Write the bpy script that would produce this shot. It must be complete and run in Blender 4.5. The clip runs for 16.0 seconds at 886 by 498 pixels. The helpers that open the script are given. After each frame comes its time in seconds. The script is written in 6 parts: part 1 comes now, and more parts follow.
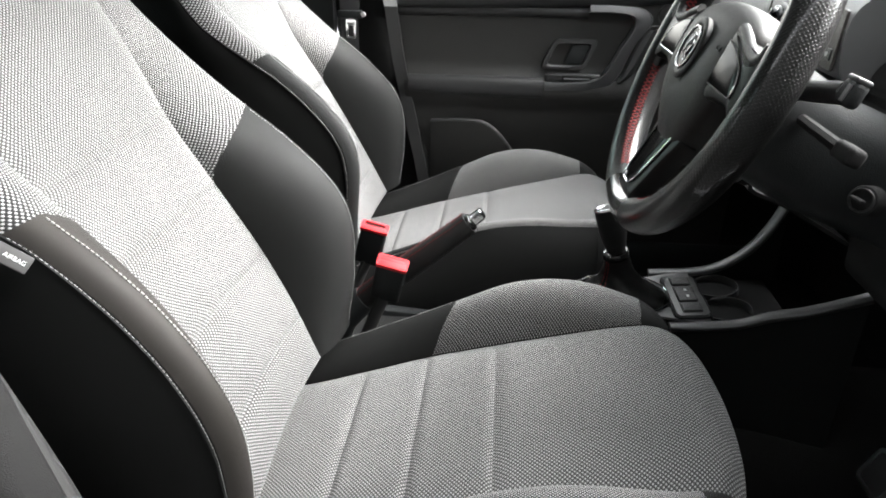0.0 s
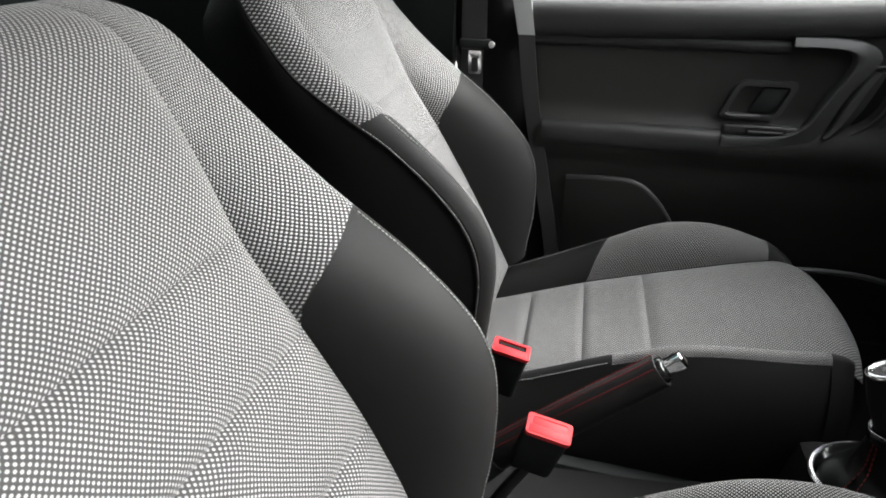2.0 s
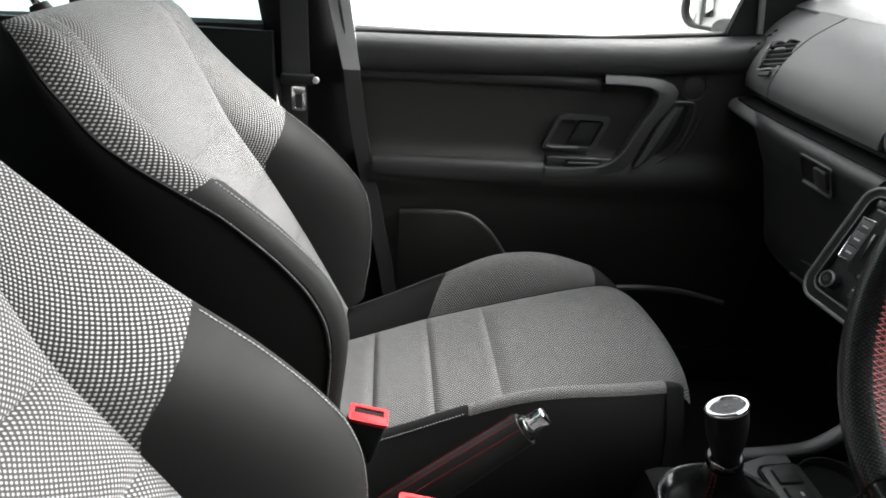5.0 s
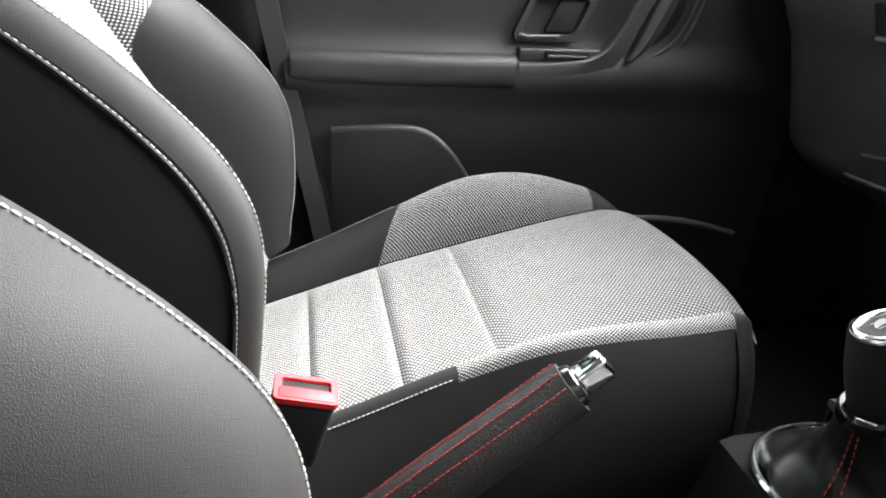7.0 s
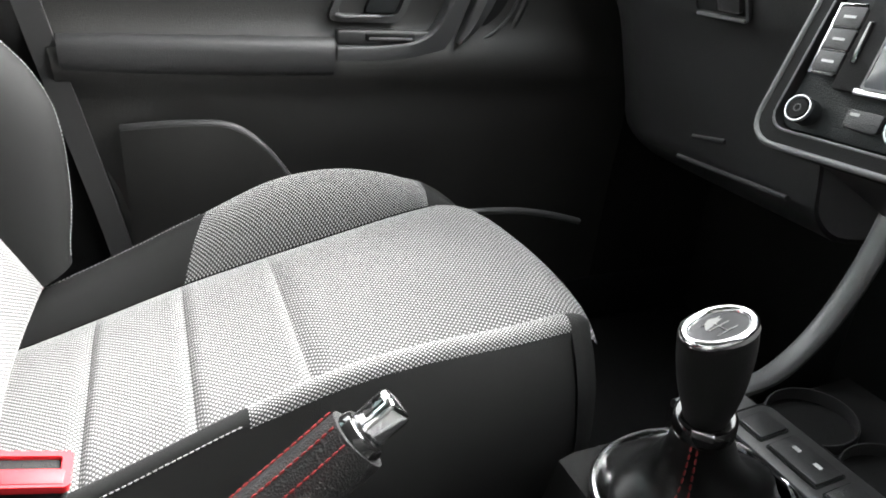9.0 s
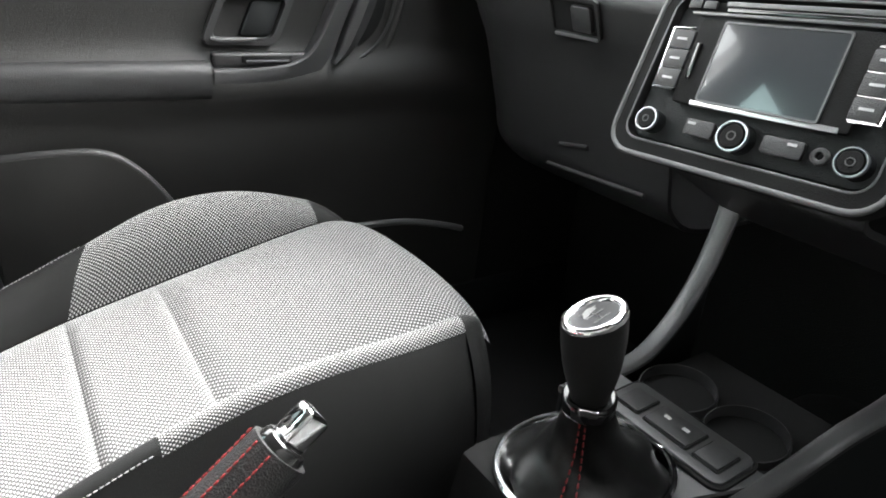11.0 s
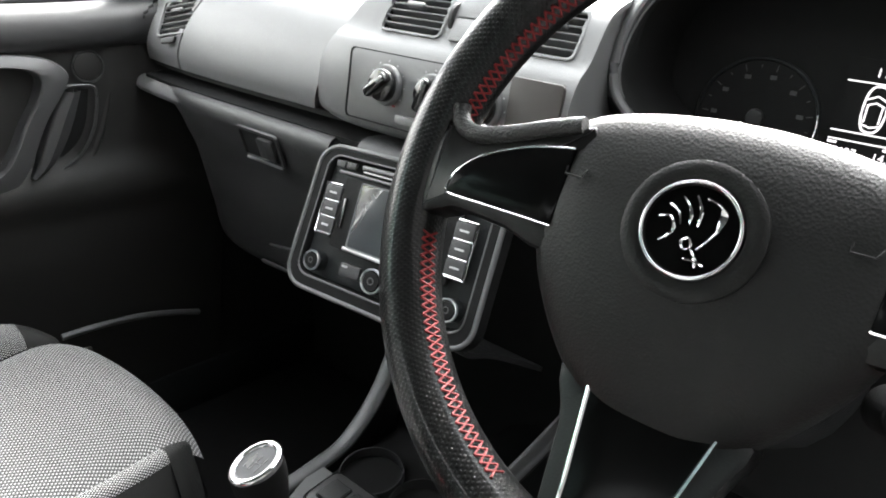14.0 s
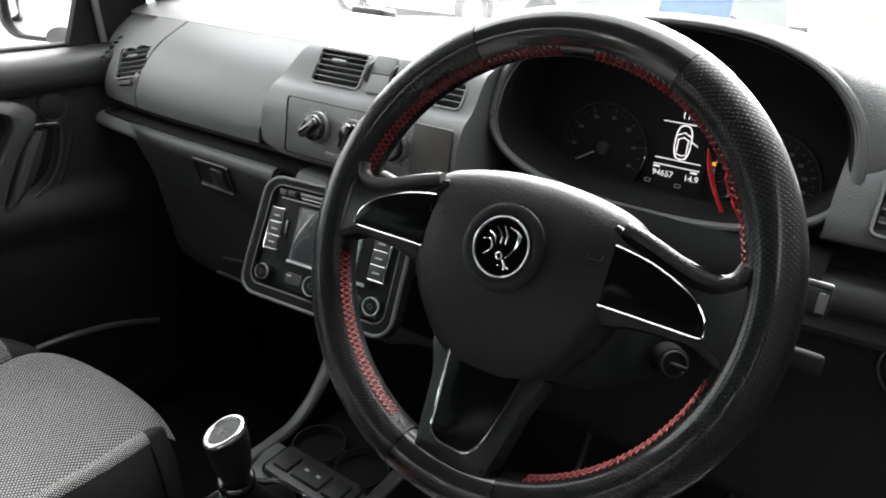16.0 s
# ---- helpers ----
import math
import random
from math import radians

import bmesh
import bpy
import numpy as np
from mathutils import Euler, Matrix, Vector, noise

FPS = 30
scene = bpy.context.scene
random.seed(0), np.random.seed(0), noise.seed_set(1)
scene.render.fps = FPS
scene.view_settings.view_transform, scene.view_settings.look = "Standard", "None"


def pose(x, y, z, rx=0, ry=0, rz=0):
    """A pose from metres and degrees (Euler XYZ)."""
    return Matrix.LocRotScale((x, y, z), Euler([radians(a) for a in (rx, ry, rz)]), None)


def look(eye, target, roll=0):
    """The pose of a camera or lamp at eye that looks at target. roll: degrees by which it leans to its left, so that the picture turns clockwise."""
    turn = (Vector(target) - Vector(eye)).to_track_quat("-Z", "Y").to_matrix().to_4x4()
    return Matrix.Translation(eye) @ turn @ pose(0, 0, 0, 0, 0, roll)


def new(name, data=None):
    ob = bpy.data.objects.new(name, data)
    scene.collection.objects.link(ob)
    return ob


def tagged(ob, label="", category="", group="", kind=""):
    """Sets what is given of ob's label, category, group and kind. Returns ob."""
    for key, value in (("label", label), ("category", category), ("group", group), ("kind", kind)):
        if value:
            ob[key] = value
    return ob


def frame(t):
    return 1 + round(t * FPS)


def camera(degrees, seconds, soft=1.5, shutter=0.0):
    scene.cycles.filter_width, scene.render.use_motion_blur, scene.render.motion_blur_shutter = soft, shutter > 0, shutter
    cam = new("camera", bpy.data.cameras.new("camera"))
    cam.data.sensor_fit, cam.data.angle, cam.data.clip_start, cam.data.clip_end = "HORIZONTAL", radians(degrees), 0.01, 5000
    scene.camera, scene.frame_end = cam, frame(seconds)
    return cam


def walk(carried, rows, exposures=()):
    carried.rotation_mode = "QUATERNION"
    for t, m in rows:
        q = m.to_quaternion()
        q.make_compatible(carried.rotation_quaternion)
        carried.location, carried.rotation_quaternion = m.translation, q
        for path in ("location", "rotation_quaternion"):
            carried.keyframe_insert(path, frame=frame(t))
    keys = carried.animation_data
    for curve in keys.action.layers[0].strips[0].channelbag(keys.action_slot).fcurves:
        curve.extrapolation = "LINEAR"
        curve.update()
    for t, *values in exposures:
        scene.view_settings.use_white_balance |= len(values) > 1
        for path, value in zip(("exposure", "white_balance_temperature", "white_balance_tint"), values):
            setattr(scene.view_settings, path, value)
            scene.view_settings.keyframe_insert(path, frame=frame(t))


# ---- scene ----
SKY, SUN = 0.14, 3.4
EXPOSURES = [(0.0, 3.55), (1.0, 3.3), (2.0, 2.72), (3.5, 2.35), (4.7, 2.62), (7.0, 4.3), (9.0, 4.35), (11.5, 4.45), (12.5, 4.25), (13.5, 4.15), (14.5, 4.2), (16.0, 3.25)]
cam = camera(65.6, 16.0, 1.9)
PATH = [
    (0, (0.087, -1.139, 0.921), (-0.052, 0.658, 0.054), 1.0),
    (0.5, (0.088, -1.083, 0.895), (-0.21, 0.693, 0.024), 0.3),
    (1, (0.052, -0.975, 0.882), (-0.263, 0.798, 0.011), 0.3),
    (1.5, (-0.01, -0.871, 0.902), (-0.338, 0.9, 0.032), 0.5),
    (2, (-0.08, -0.75, 0.923), (-0.426, 1.02, 0.058), 0.8),
    (2.5, (-0.118, -0.663, 0.948), (-0.483, 1.104, 0.086), 1.2),
    (3, (-0.149, -0.611, 0.962), (-0.552, 1.153, 0.108), 1.0),
    (3.5, (-0.162, -0.599, 0.965), (-0.557, 1.166, 0.112), 1.1),
    (4, (-0.146, -0.64, 0.978), (-0.37, 1.158, 0.13), 2.1),
    (4.5, (-0.128, -0.676, 0.98), (-0.134, 1.138, 0.138), 3.1),
    (4.7, (-0.129, -0.684, 0.983), (-0.043, 1.128, 0.139), 3.8),
    (6.8, (-0.147, -0.438, 0.762), (0.239, 1.331, -0.087), 3.8),
    (7, (-0.136, -0.410, 0.735), (0.255, 1.356, -0.117), 3.7),
    (7.5, (-0.114, -0.380, 0.675), (0.264, 1.393, -0.168), 3.2),
    (8, (-0.086, -0.356, 0.682), (0.331, 1.413, -0.154), 3.8),
    (8.5, (-0.058, -0.333, 0.703), (0.467, 1.402, -0.142), 4.6),
    (9, (-0.039, -0.332, 0.706), (0.687, 1.331, -0.135), 4.7),
    (9.2, (-0.043, -0.334, 0.696), (0.793, 1.281, -0.136), 5.2),
    (11.3, (-0.065, -0.368, 0.737), (0.971, 1.15, -0.052), 4.8),
    (11.5, (-0.056, -0.386, 0.771), (0.982, 1.129, -0.022), 4.6),
    (12, (-0.066, -0.428, 0.829), (1.025, 1.052, 0.041), 4.8),
    (12.5, (-0.069, -0.466, 0.858), (1.079, 0.979, 0.087), 5.1),
    (13, (-0.044, -0.474, 0.899), (1.184, 0.912, 0.143), 5.6),
    (13.5, (-0.015, -0.455, 0.897), (1.342, 0.812, 0.155), 6.1),
    (14, (-0.021, -0.462, 0.896), (1.461, 0.673, 0.177), 6.2),
    (14.5, (-0.039, -0.486, 0.912), (1.545, 0.516, 0.213), 6.3),
    (15, (-0.061, -0.517, 0.937), (1.561, 0.423, 0.242), 6.2),
    (15.5, (-0.105, -0.556, 0.962), (1.512, 0.395, 0.27), 6.2),
    (16, (-0.137, -0.591, 0.976), (1.433, 0.428, 0.27), 5.5),
]
walk(cam, [(t, look(eye, target, roll)) for t, eye, target, roll in PATH], EXPOSURES)

# ---- light ----
world = bpy.data.worlds.new("overcast_sky")
scene.world = world
world.use_nodes = True
wn = world.node_tree
sky = wn.nodes.new("ShaderNodeTexSky")
sky.sky_type, sky.sun_disc = "NISHITA", False
sky.sun_elevation, sky.sun_rotation = radians(36), radians(70)
sky.air_density, sky.dust_density = 1.6, 3.0
wash = wn.nodes.new("ShaderNodeHueSaturation")
wash.inputs["Saturation"].default_value = 0.10
wn.links.new(sky.outputs[0], wash.inputs["Color"])
wn.links.new(wash.outputs[0], wn.nodes["Background"].inputs[0])
wn.nodes["Background"].inputs[1].default_value = SKY
sun = new("sun", bpy.data.lights.new("sun", "SUN"))
sun.data.energy, sun.data.angle, sun.data.color = SUN, radians(60), (1.0, 0.995, 0.985)
sun.matrix_world = look((2.6, 0.65, 1.95), (0, 0, 0))


# ---- materials ----
def mat(name, color, rough=0.6, metal=0.0, bump=0.0, scale=400.0, vary=0.12, coat=0.0, spec=0.5, stretch=(1, 1, 1)):
    m = bpy.data.materials.new(name)
    m.use_nodes = True
    nt = m.node_tree
    b = nt.nodes["Principled BSDF"]
    b.inputs["Roughness"].default_value = rough
    b.inputs["Metallic"].default_value = metal
    b.inputs["Coat Weight"].default_value = coat
    b.inputs["Specular IOR Level"].default_value = spec
    tc = nt.nodes.new("ShaderNodeTexCoord")
    mp = nt.nodes.new("ShaderNodeMapping")
    mp.inputs["Scale"].default_value = stretch
    nt.links.new(tc.outputs["Object"], mp.inputs["Vector"])
    big = nt.nodes.new("ShaderNodeTexNoise")
    big.inputs["Scale"].default_value, big.inputs["Detail"].default_value = 9.0, 5.0
    nt.links.new(mp.outputs[0], big.inputs["Vector"])
    mix = nt.nodes.new("ShaderNodeMix")
    mix.data_type = "RGBA"
    mix.inputs["A"].default_value = (*[c * (1 - vary) for c in color], 1)
    mix.inputs["B"].default_value = (*[min(1, c * (1 + vary)) for c in color], 1)
    nt.links.new(big.outputs["Fac"], mix.inputs["Factor"])
    nt.links.new(mix.outputs["Result"], b.inputs["Base Color"])
    rr = nt.nodes.new("ShaderNodeMapRange")
    rr.inputs["To Min"].default_value, rr.inputs["To Max"].default_value = rough * 0.85, min(1, rough * 1.15)
    nt.links.new(big.outputs["Fac"], rr.inputs["Value"])
    nt.links.new(rr.outputs[0], b.inputs["Roughness"])
    if bump:
        v = nt.nodes.new("ShaderNodeTexVoronoi")
        v.inputs["Scale"].default_value = scale
        nt.links.new(mp.outputs[0], v.inputs["Vector"])
        bp = nt.nodes.new("ShaderNodeBump")
        bp.inputs["Strength"].default_value, bp.inputs["Distance"].default_value = bump, 0.001
        nt.links.new(v.outputs["Distance"], bp.inputs["Height"])
        nt.links.new(bp.outputs[0], b.inputs["Normal"])
    return m


def dotted(name, ground, dot, pitch, size, rough=0.85, aspect=0.5, soft=0.05, sheen=0.15, spec=0.2, coat=0.0, relief=0.5, narrow=1.0):
    """Woven cloth: pale raised dots in staggered rows on a darker ground, laid out in metres by UV."""
    m = bpy.data.materials.new(name)
    m.use_nodes = True
    nt = m.node_tree
    b = nt.nodes["Principled BSDF"]
    b.inputs["Roughness"].default_value = rough
    b.inputs["Coat Weight"].default_value = coat
    b.inputs["Coat Roughness"].default_value = 0.09
    b.inputs["Sheen Weight"].default_value = sheen
    b.inputs["Specular IOR Level"].default_value = spec

    def math_node(op, a, c=None, d=None):
        n = nt.nodes.new("ShaderNodeMath")
        n.operation = op
        for k, x in enumerate((a, c, d)):
            if x is None:
                continue
            if isinstance(x, (int, float)):
                n.inputs[k].default_value = x
            else:
                nt.links.new(x, n.inputs[k])
        return n.outputs[0]

    uv = nt.nodes.new("ShaderNodeUVMap")
    sep = nt.nodes.new("ShaderNodeSeparateXYZ")
    wob = nt.nodes.new("ShaderNodeTexNoise")
    wob.inputs["Scale"].default_value = 40.0
    nt.links.new(uv.outputs[0], wob.inputs["Vector"])
    nt.links.new(uv.outputs[0], sep.inputs[0])
    u = math_node("DIVIDE", sep.outputs[0], pitch)
    v = math_node("DIVIDE", sep.outputs[1], pitch * aspect)
    u = math_node("MULTIPLY_ADD", wob.outputs["Fac"], 0.35, u)
    row = math_node("FLOOR", v)
    u = math_node("MULTIPLY_ADD", row, 0.5, u)
    fu = math_node("SUBTRACT", math_node("FRACT", u), 0.5)
    fv = math_node("SUBTRACT", math_node("FRACT", v), 0.5)
    fv = math_node("MULTIPLY", fv, aspect)
    fu = math_node("MULTIPLY", fu, narrow)
    d2 = math_node("ADD", math_node("MULTIPLY", fu, fu), math_node("MULTIPLY", fv, fv))
    dist = math_node("SQRT", d2)
    mr = nt.nodes.new("ShaderNodeMapRange")
    mr.interpolation_type = "SMOOTHSTEP"
    mr.inputs["From Min"].default_value, mr.inputs["From Max"].default_value = size + soft, size - soft
    nt.links.new(dist, mr.inputs["Value"])
    thread = nt.nodes.new("ShaderNodeTexNoise")
    thread.inputs["Scale"].default_value, thread.inputs["Detail"].default_value = 900.0, 2.0
    nt.links.new(uv.outputs[0], thread.inputs["Vector"])
    wear = nt.nodes.new("ShaderNodeTexNoise")
    wear.inputs["Scale"].default_value = 7.0
    nt.links.new(uv.outputs[0], wear.inputs["Vector"])
    mix = nt.nodes.new("ShaderNodeMix")
    mix.data_type = "RGBA"
    mix.inputs["A"].default_value, mix.inputs["B"].default_value = (*ground, 1), (*dot, 1)
    nt.links.new(mr.outputs[0], mix.inputs["Factor"])
    tone = nt.nodes.new("ShaderNodeMix")
    tone.data_type, tone.blend_type = "RGBA", "MULTIPLY"
    tone.inputs["Factor"].default_value = 0.45
    nt.links.new(mix.outputs["Result"], tone.inputs["A"])
    nt.links.new(thread.outputs["Fac"], tone.inputs["B"])
    tone2 = nt.nodes.new("ShaderNodeMix")
    tone2.data_type, tone2.blend_type = "RGBA", "MULTIPLY"
    tone2.inputs["Factor"].default_value = 0.25
    nt.links.new(tone.outputs["Result"], tone2.inputs["A"])
    nt.links.new(wear.outputs["Fac"], tone2.inputs["B"])
    nt.links.new(tone2.outputs["Result"], b.inputs["Base Color"])
    bp = nt.nodes.new("ShaderNodeBump")
    bp.inputs["Strength"].default_value, bp.inputs["Distance"].default_value = relief, 0.0008
    nt.links.new(mr.outputs[0], bp.inputs["Height"])
    nt.links.new(bp.outputs[0], b.inputs["Normal"])
    return m


def glow(name, color, strength):
    m = bpy.data.materials.new(name)
    m.use_nodes = True
    b = m.node_tree.nodes["Principled BSDF"]
    b.inputs["Base Color"].default_value = (*color, 1)
    b.inputs["Emission Color"].default_value = (*color, 1)
    b.inputs["Emission Strength"].default_value = strength
    return m


def glass(name, tint):
    m = bpy.data.materials.new(name)
    m.use_nodes = True
    nt = m.node_tree
    nt.nodes.remove(nt.nodes["Principled BSDF"])
    tr, gl, mx = (nt.nodes.new(k) for k in ("ShaderNodeBsdfTransparent", "ShaderNodeBsdfGlossy", "ShaderNodeMixShader"))
    tr.inputs[0].default_value = (*tint, 1)
    gl.inputs["Roughness"].default_value = 0.02
    lw = nt.nodes.new("ShaderNodeLayerWeight")
    lw.inputs["Blend"].default_value = 0.5
    pw, ml = nt.nodes.new("ShaderNodeMath"), nt.nodes.new("ShaderNodeMath")
    pw.operation, ml.operation = "POWER", "MULTIPLY_ADD"
    pw.inputs[1].default_value = 5.0
    ml.inputs[1].default_value, ml.inputs[2].default_value = 0.8, 0.04
    nt.links.new(lw.outputs["Facing"], pw.inputs[0])
    nt.links.new(pw.outputs[0], ml.inputs[0])
    nt.links.new(ml.outputs[0], mx.inputs[0])
    nt.links.new(tr.outputs[0], mx.inputs[1])
    nt.links.new(gl.outputs[0], mx.inputs[2])
    nt.links.new(mx.outputs[0], nt.nodes["Material Output"].inputs[0])
    return m


CLOTH = dotted("pale dotted seat cloth", (0.068, 0.0676, 0.0671), (0.47, 0.467, 0.463), 0.0056, 0.190, soft=0.08, narrow=0.9)
CLOTH_SIDE = dotted("dark dotted seat cloth", (0.033, 0.033, 0.033), (0.56, 0.557, 0.552), 0.0056, 0.192, soft=0.08, narrow=0.92)
BLACK_CLOTH = mat("black seat cloth", (0.0070, 0.0072, 0.0070), 0.72, bump=0.25, scale=1500, spec=0.25)
# wear plus door-side light, both put into a paler, browner black
WORN_LIT_CLOTH = mat("worn brownish black seat cloth with side light", (0.020, 0.0175, 0.0158), 0.68, bump=0.25, scale=1500, vary=0.3, spec=0.3)
BENCH_CLOTH = mat("dull black bench cloth", (0.006, 0.006, 0.006), 0.95, bump=0.4, scale=900, spec=0.05)
LEATHER = mat("black leather", (0.010, 0.010, 0.010), 0.42, bump=0.5, scale=700, spec=0.5)
SMOOTH_LEATHER = mat("smooth leather", (0.006, 0.006, 0.006), 0.22, bump=0.08, scale=700, spec=0.6, coat=0.9)
PERF = dotted("perforated leather", (0.006, 0.006, 0.006), (0.001, 0.001, 0.001), 0.0038, 0.21, rough=0.40, sheen=0.0, spec=0.22, coat=0.5, relief=0.6)
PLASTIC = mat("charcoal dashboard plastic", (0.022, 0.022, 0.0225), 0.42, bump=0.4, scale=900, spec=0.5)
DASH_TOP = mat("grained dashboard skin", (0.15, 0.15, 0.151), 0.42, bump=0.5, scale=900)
# airbag black set below real plastic to stand for shade over the wheel
PAD_PLASTIC = mat("airbag skin blackened for shade", (0.006, 0.0059, 0.0058), 0.52, bump=0.20, scale=650, vary=0.05, spec=0.35)
SPOKE = mat("black satin spoke", (0.005, 0.005, 0.005), 0.34, bump=0.1, scale=900, spec=0.3)
INLAY = mat("dark gloss inlay", (0.003, 0.003, 0.003), 0.14, spec=0.06)
DIM_MARK = mat("dim dial print", (0.07, 0.07, 0.07), 0.6)
HOOD_SKIN = mat("grained binnacle skin", (0.09, 0.09, 0.091), 0.40, bump=0.45, scale=600)
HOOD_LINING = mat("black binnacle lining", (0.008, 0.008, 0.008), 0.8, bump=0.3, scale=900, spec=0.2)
DOOR_SKIN = mat("dark grained door skin", (0.018, 0.0175, 0.0166), 0.48, bump=0.4, scale=800, spec=0.4)
# lower dashboard skin: shade under the ledge is put into this darker colour
GLOVE = mat("lower dashboard skin darkened for shade", (0.024, 0.024, 0.0242), 0.34, spec=0.5, bump=0.4, scale=900)
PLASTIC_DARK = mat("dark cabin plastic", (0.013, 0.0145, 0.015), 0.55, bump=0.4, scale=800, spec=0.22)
GRAB = mat("satin grab trim plastic", (0.048, 0.048, 0.049), 0.32, bump=0.15, scale=1500, spec=0.6)
BEZEL = mat("dark satin bezel", (0.035, 0.035, 0.0355), 0.36, bump=0.15, scale=1500, spec=0.6)
RAIL = mat("satin grey rail", (0.10, 0.10, 0.101), 0.32, bump=0.1, scale=1500, spec=0.6)
SATIN = mat("satin charcoal trim", (0.10, 0.10, 0.101), 0.34, bump=0.15, scale=1500, spec=0.55)
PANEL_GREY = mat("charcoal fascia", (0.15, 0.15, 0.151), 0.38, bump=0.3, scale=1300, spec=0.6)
GLOSS = mat("piano black", (0.006, 0.006, 0.006), 0.12, coat=0.6)
CHROME = mat("chrome", (0.85, 0.85, 0.86), 0.10, metal=1.0, vary=0.03)
DARK_CHROME = mat("dark polished metal", (0.03, 0.03, 0.031), 0.24, metal=1.0)
RIM_STEEL = mat("dull knob metal", (0.42, 0.42, 0.43), 0.28, metal=1.0)
STEEL = mat("satin chrome", (0.55, 0.55, 0.56), 0.3, metal=1.0)
RED = mat("red plastic", (0.50, 0.018, 0.024), 0.55, spec=0.25)
RED_THREAD = mat("red thread", (0.18, 0.008, 0.009), 0.7)
WHITE_THREAD = mat("white thread", (0.3, 0.3, 0.29), 0.8)
WEB = mat("black belt webbing", (0.02, 0.02, 0.021), 0.7, bump=0.6, scale=500, stretch=(1, 1, 3))
CARPET = mat("black carpet", (0.017, 0.017, 0.017), 0.95, bump=0.8, scale=500, spec=0.1)
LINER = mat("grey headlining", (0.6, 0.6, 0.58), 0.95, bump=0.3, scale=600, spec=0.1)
PAINT = mat("silver car paint", (0.55, 0.56, 0.57), 0.3, coat=0.6)
RUBBER = mat("black rubber", (0.02, 0.02, 0.02), 0.6)
SEAL = mat("dark door seal", (0.03, 0.03, 0.03), 0.45)
PALE_MARK = mat("pale print", (0.45, 0.45, 0.45), 0.6)
GLASS_FRONT = glass("green tinted laminated glass", (0.78, 0.80, 0.79))
GLASS = glass("faintly tinted window glass", (0.95, 0.96, 0.94))
# tail glass made nearly opaque to keep light from behind off the dashboard
GLASS_TAIL = glass("tail glass darkened against rear light", (0.02, 0.026, 0.025))
GLASS_REAR = glass("dark green tinted rear glass", (0.42, 0.57, 0.55))
SCREEN = mat("switched-off screen", (0.03, 0.033, 0.037), 0.12, coat=1.0)
MIRROR = mat("mirror glass", (0.9, 0.9, 0.9), 0.02, metal=1.0, vary=0.0)
DISPLAY = glow("lit white display", (0.85, 0.80, 0.82), 0.10)
NEEDLE = mat("white needle", (0.35, 0.35, 0.35), 0.5)
AMBER = glow("amber lamp", (1.0, 0.35, 0.03), 0.12)


# ---- mesh helpers ----
def part(name, bm, material, parent=None, label="", kind="", smooth=True):
    """Link a bmesh as one mesh object under a thing or a part."""
    me = bpy.data.meshes.new(name)
    bmesh.ops.recalc_face_normals(bm, faces=bm.faces)
    if smooth:
        for f in bm.faces:
            f.smooth = True
        for e in bm.edges:
            if len(e.link_faces) == 2 and e.calc_face_angle(0) > 0.7:
                e.smooth = False
    bm.to_mesh(me)
    bm.free()
    me.materials.append(material)
    ob = new(name, me)
    if parent is not None:
        ob.parent = parent
    return tagged(ob, label, kind=kind)


def thing(name, label, category, group="", kind="", at=None):
    ob = new(name)
    ob.empty_display_size = 0.05
    if at is not None:
        ob.matrix_world = at
    return tagged(ob, label, category, group, kind)


def lerp(pairs, x):
    """Smooth curve through (x, y) pairs."""
    if x <= pairs[0][0]:
        return pairs[0][1]
    for (a, p), (b, q) in zip(pairs, pairs[1:]):
        if x <= b:
            k = (x - a) / (b - a)
            return p + (q - p) * k
    return pairs[-1][1]


def smooth(pairs, x, r=0.03):
    return sum(lerp(pairs, x + r * k) for k in (-1, -0.5, 0, 0.5, 1)) / 5


def grid(fn, nu, nv, uv=None, thick=0.0, skip=None):
    """A sheet of quads over u, v in 0..1."""
    bm = bmesh.new()
    vs = [[bm.verts.new(fn(i / nu, j / nv)) for j in range(nv + 1)] for i in range(nu + 1)]
    lay = bm.loops.layers.uv.new("UVMap")
    for i in range(nu):
        for j in range(nv):
            try:
                f = bm.faces.new((vs[i][j], vs[i + 1][j], vs[i + 1][j + 1], vs[i][j + 1]))
            except ValueError:
                continue
            for lp, (a, c) in zip(f.loops, ((i, j), (i + 1, j), (i + 1, j + 1), (i, j + 1))):
                lp[lay].uv = uv(a / nu, c / nv) if uv else (a / nu, c / nv)
    if skip:
        bmesh.ops.delete(bm, geom=[f for f in bm.faces if skip(f.calc_center_median())], context="FACES")
    if thick:
        bmesh.ops.recalc_face_normals(bm, faces=bm.faces)
        bmesh.ops.solidify(bm, geom=bm.faces[:], thickness=thick)
    return bm


def box(c, s, bevel=0.004, seg=2, m=None):
    bm = bmesh.new()
    bmesh.ops.create_cube(bm, size=1.0)
    bmesh.ops.scale(bm, vec=s, verts=bm.verts)
    if bevel:
        bmesh.ops.bevel(bm, geom=bm.edges[:], offset=bevel, segments=seg, profile=0.5, affect="EDGES")
    if m is not None:
        bmesh.ops.transform(bm, matrix=m, verts=bm.verts)
    bmesh.ops.translate(bm, vec=c, verts=bm.verts)
    return bm


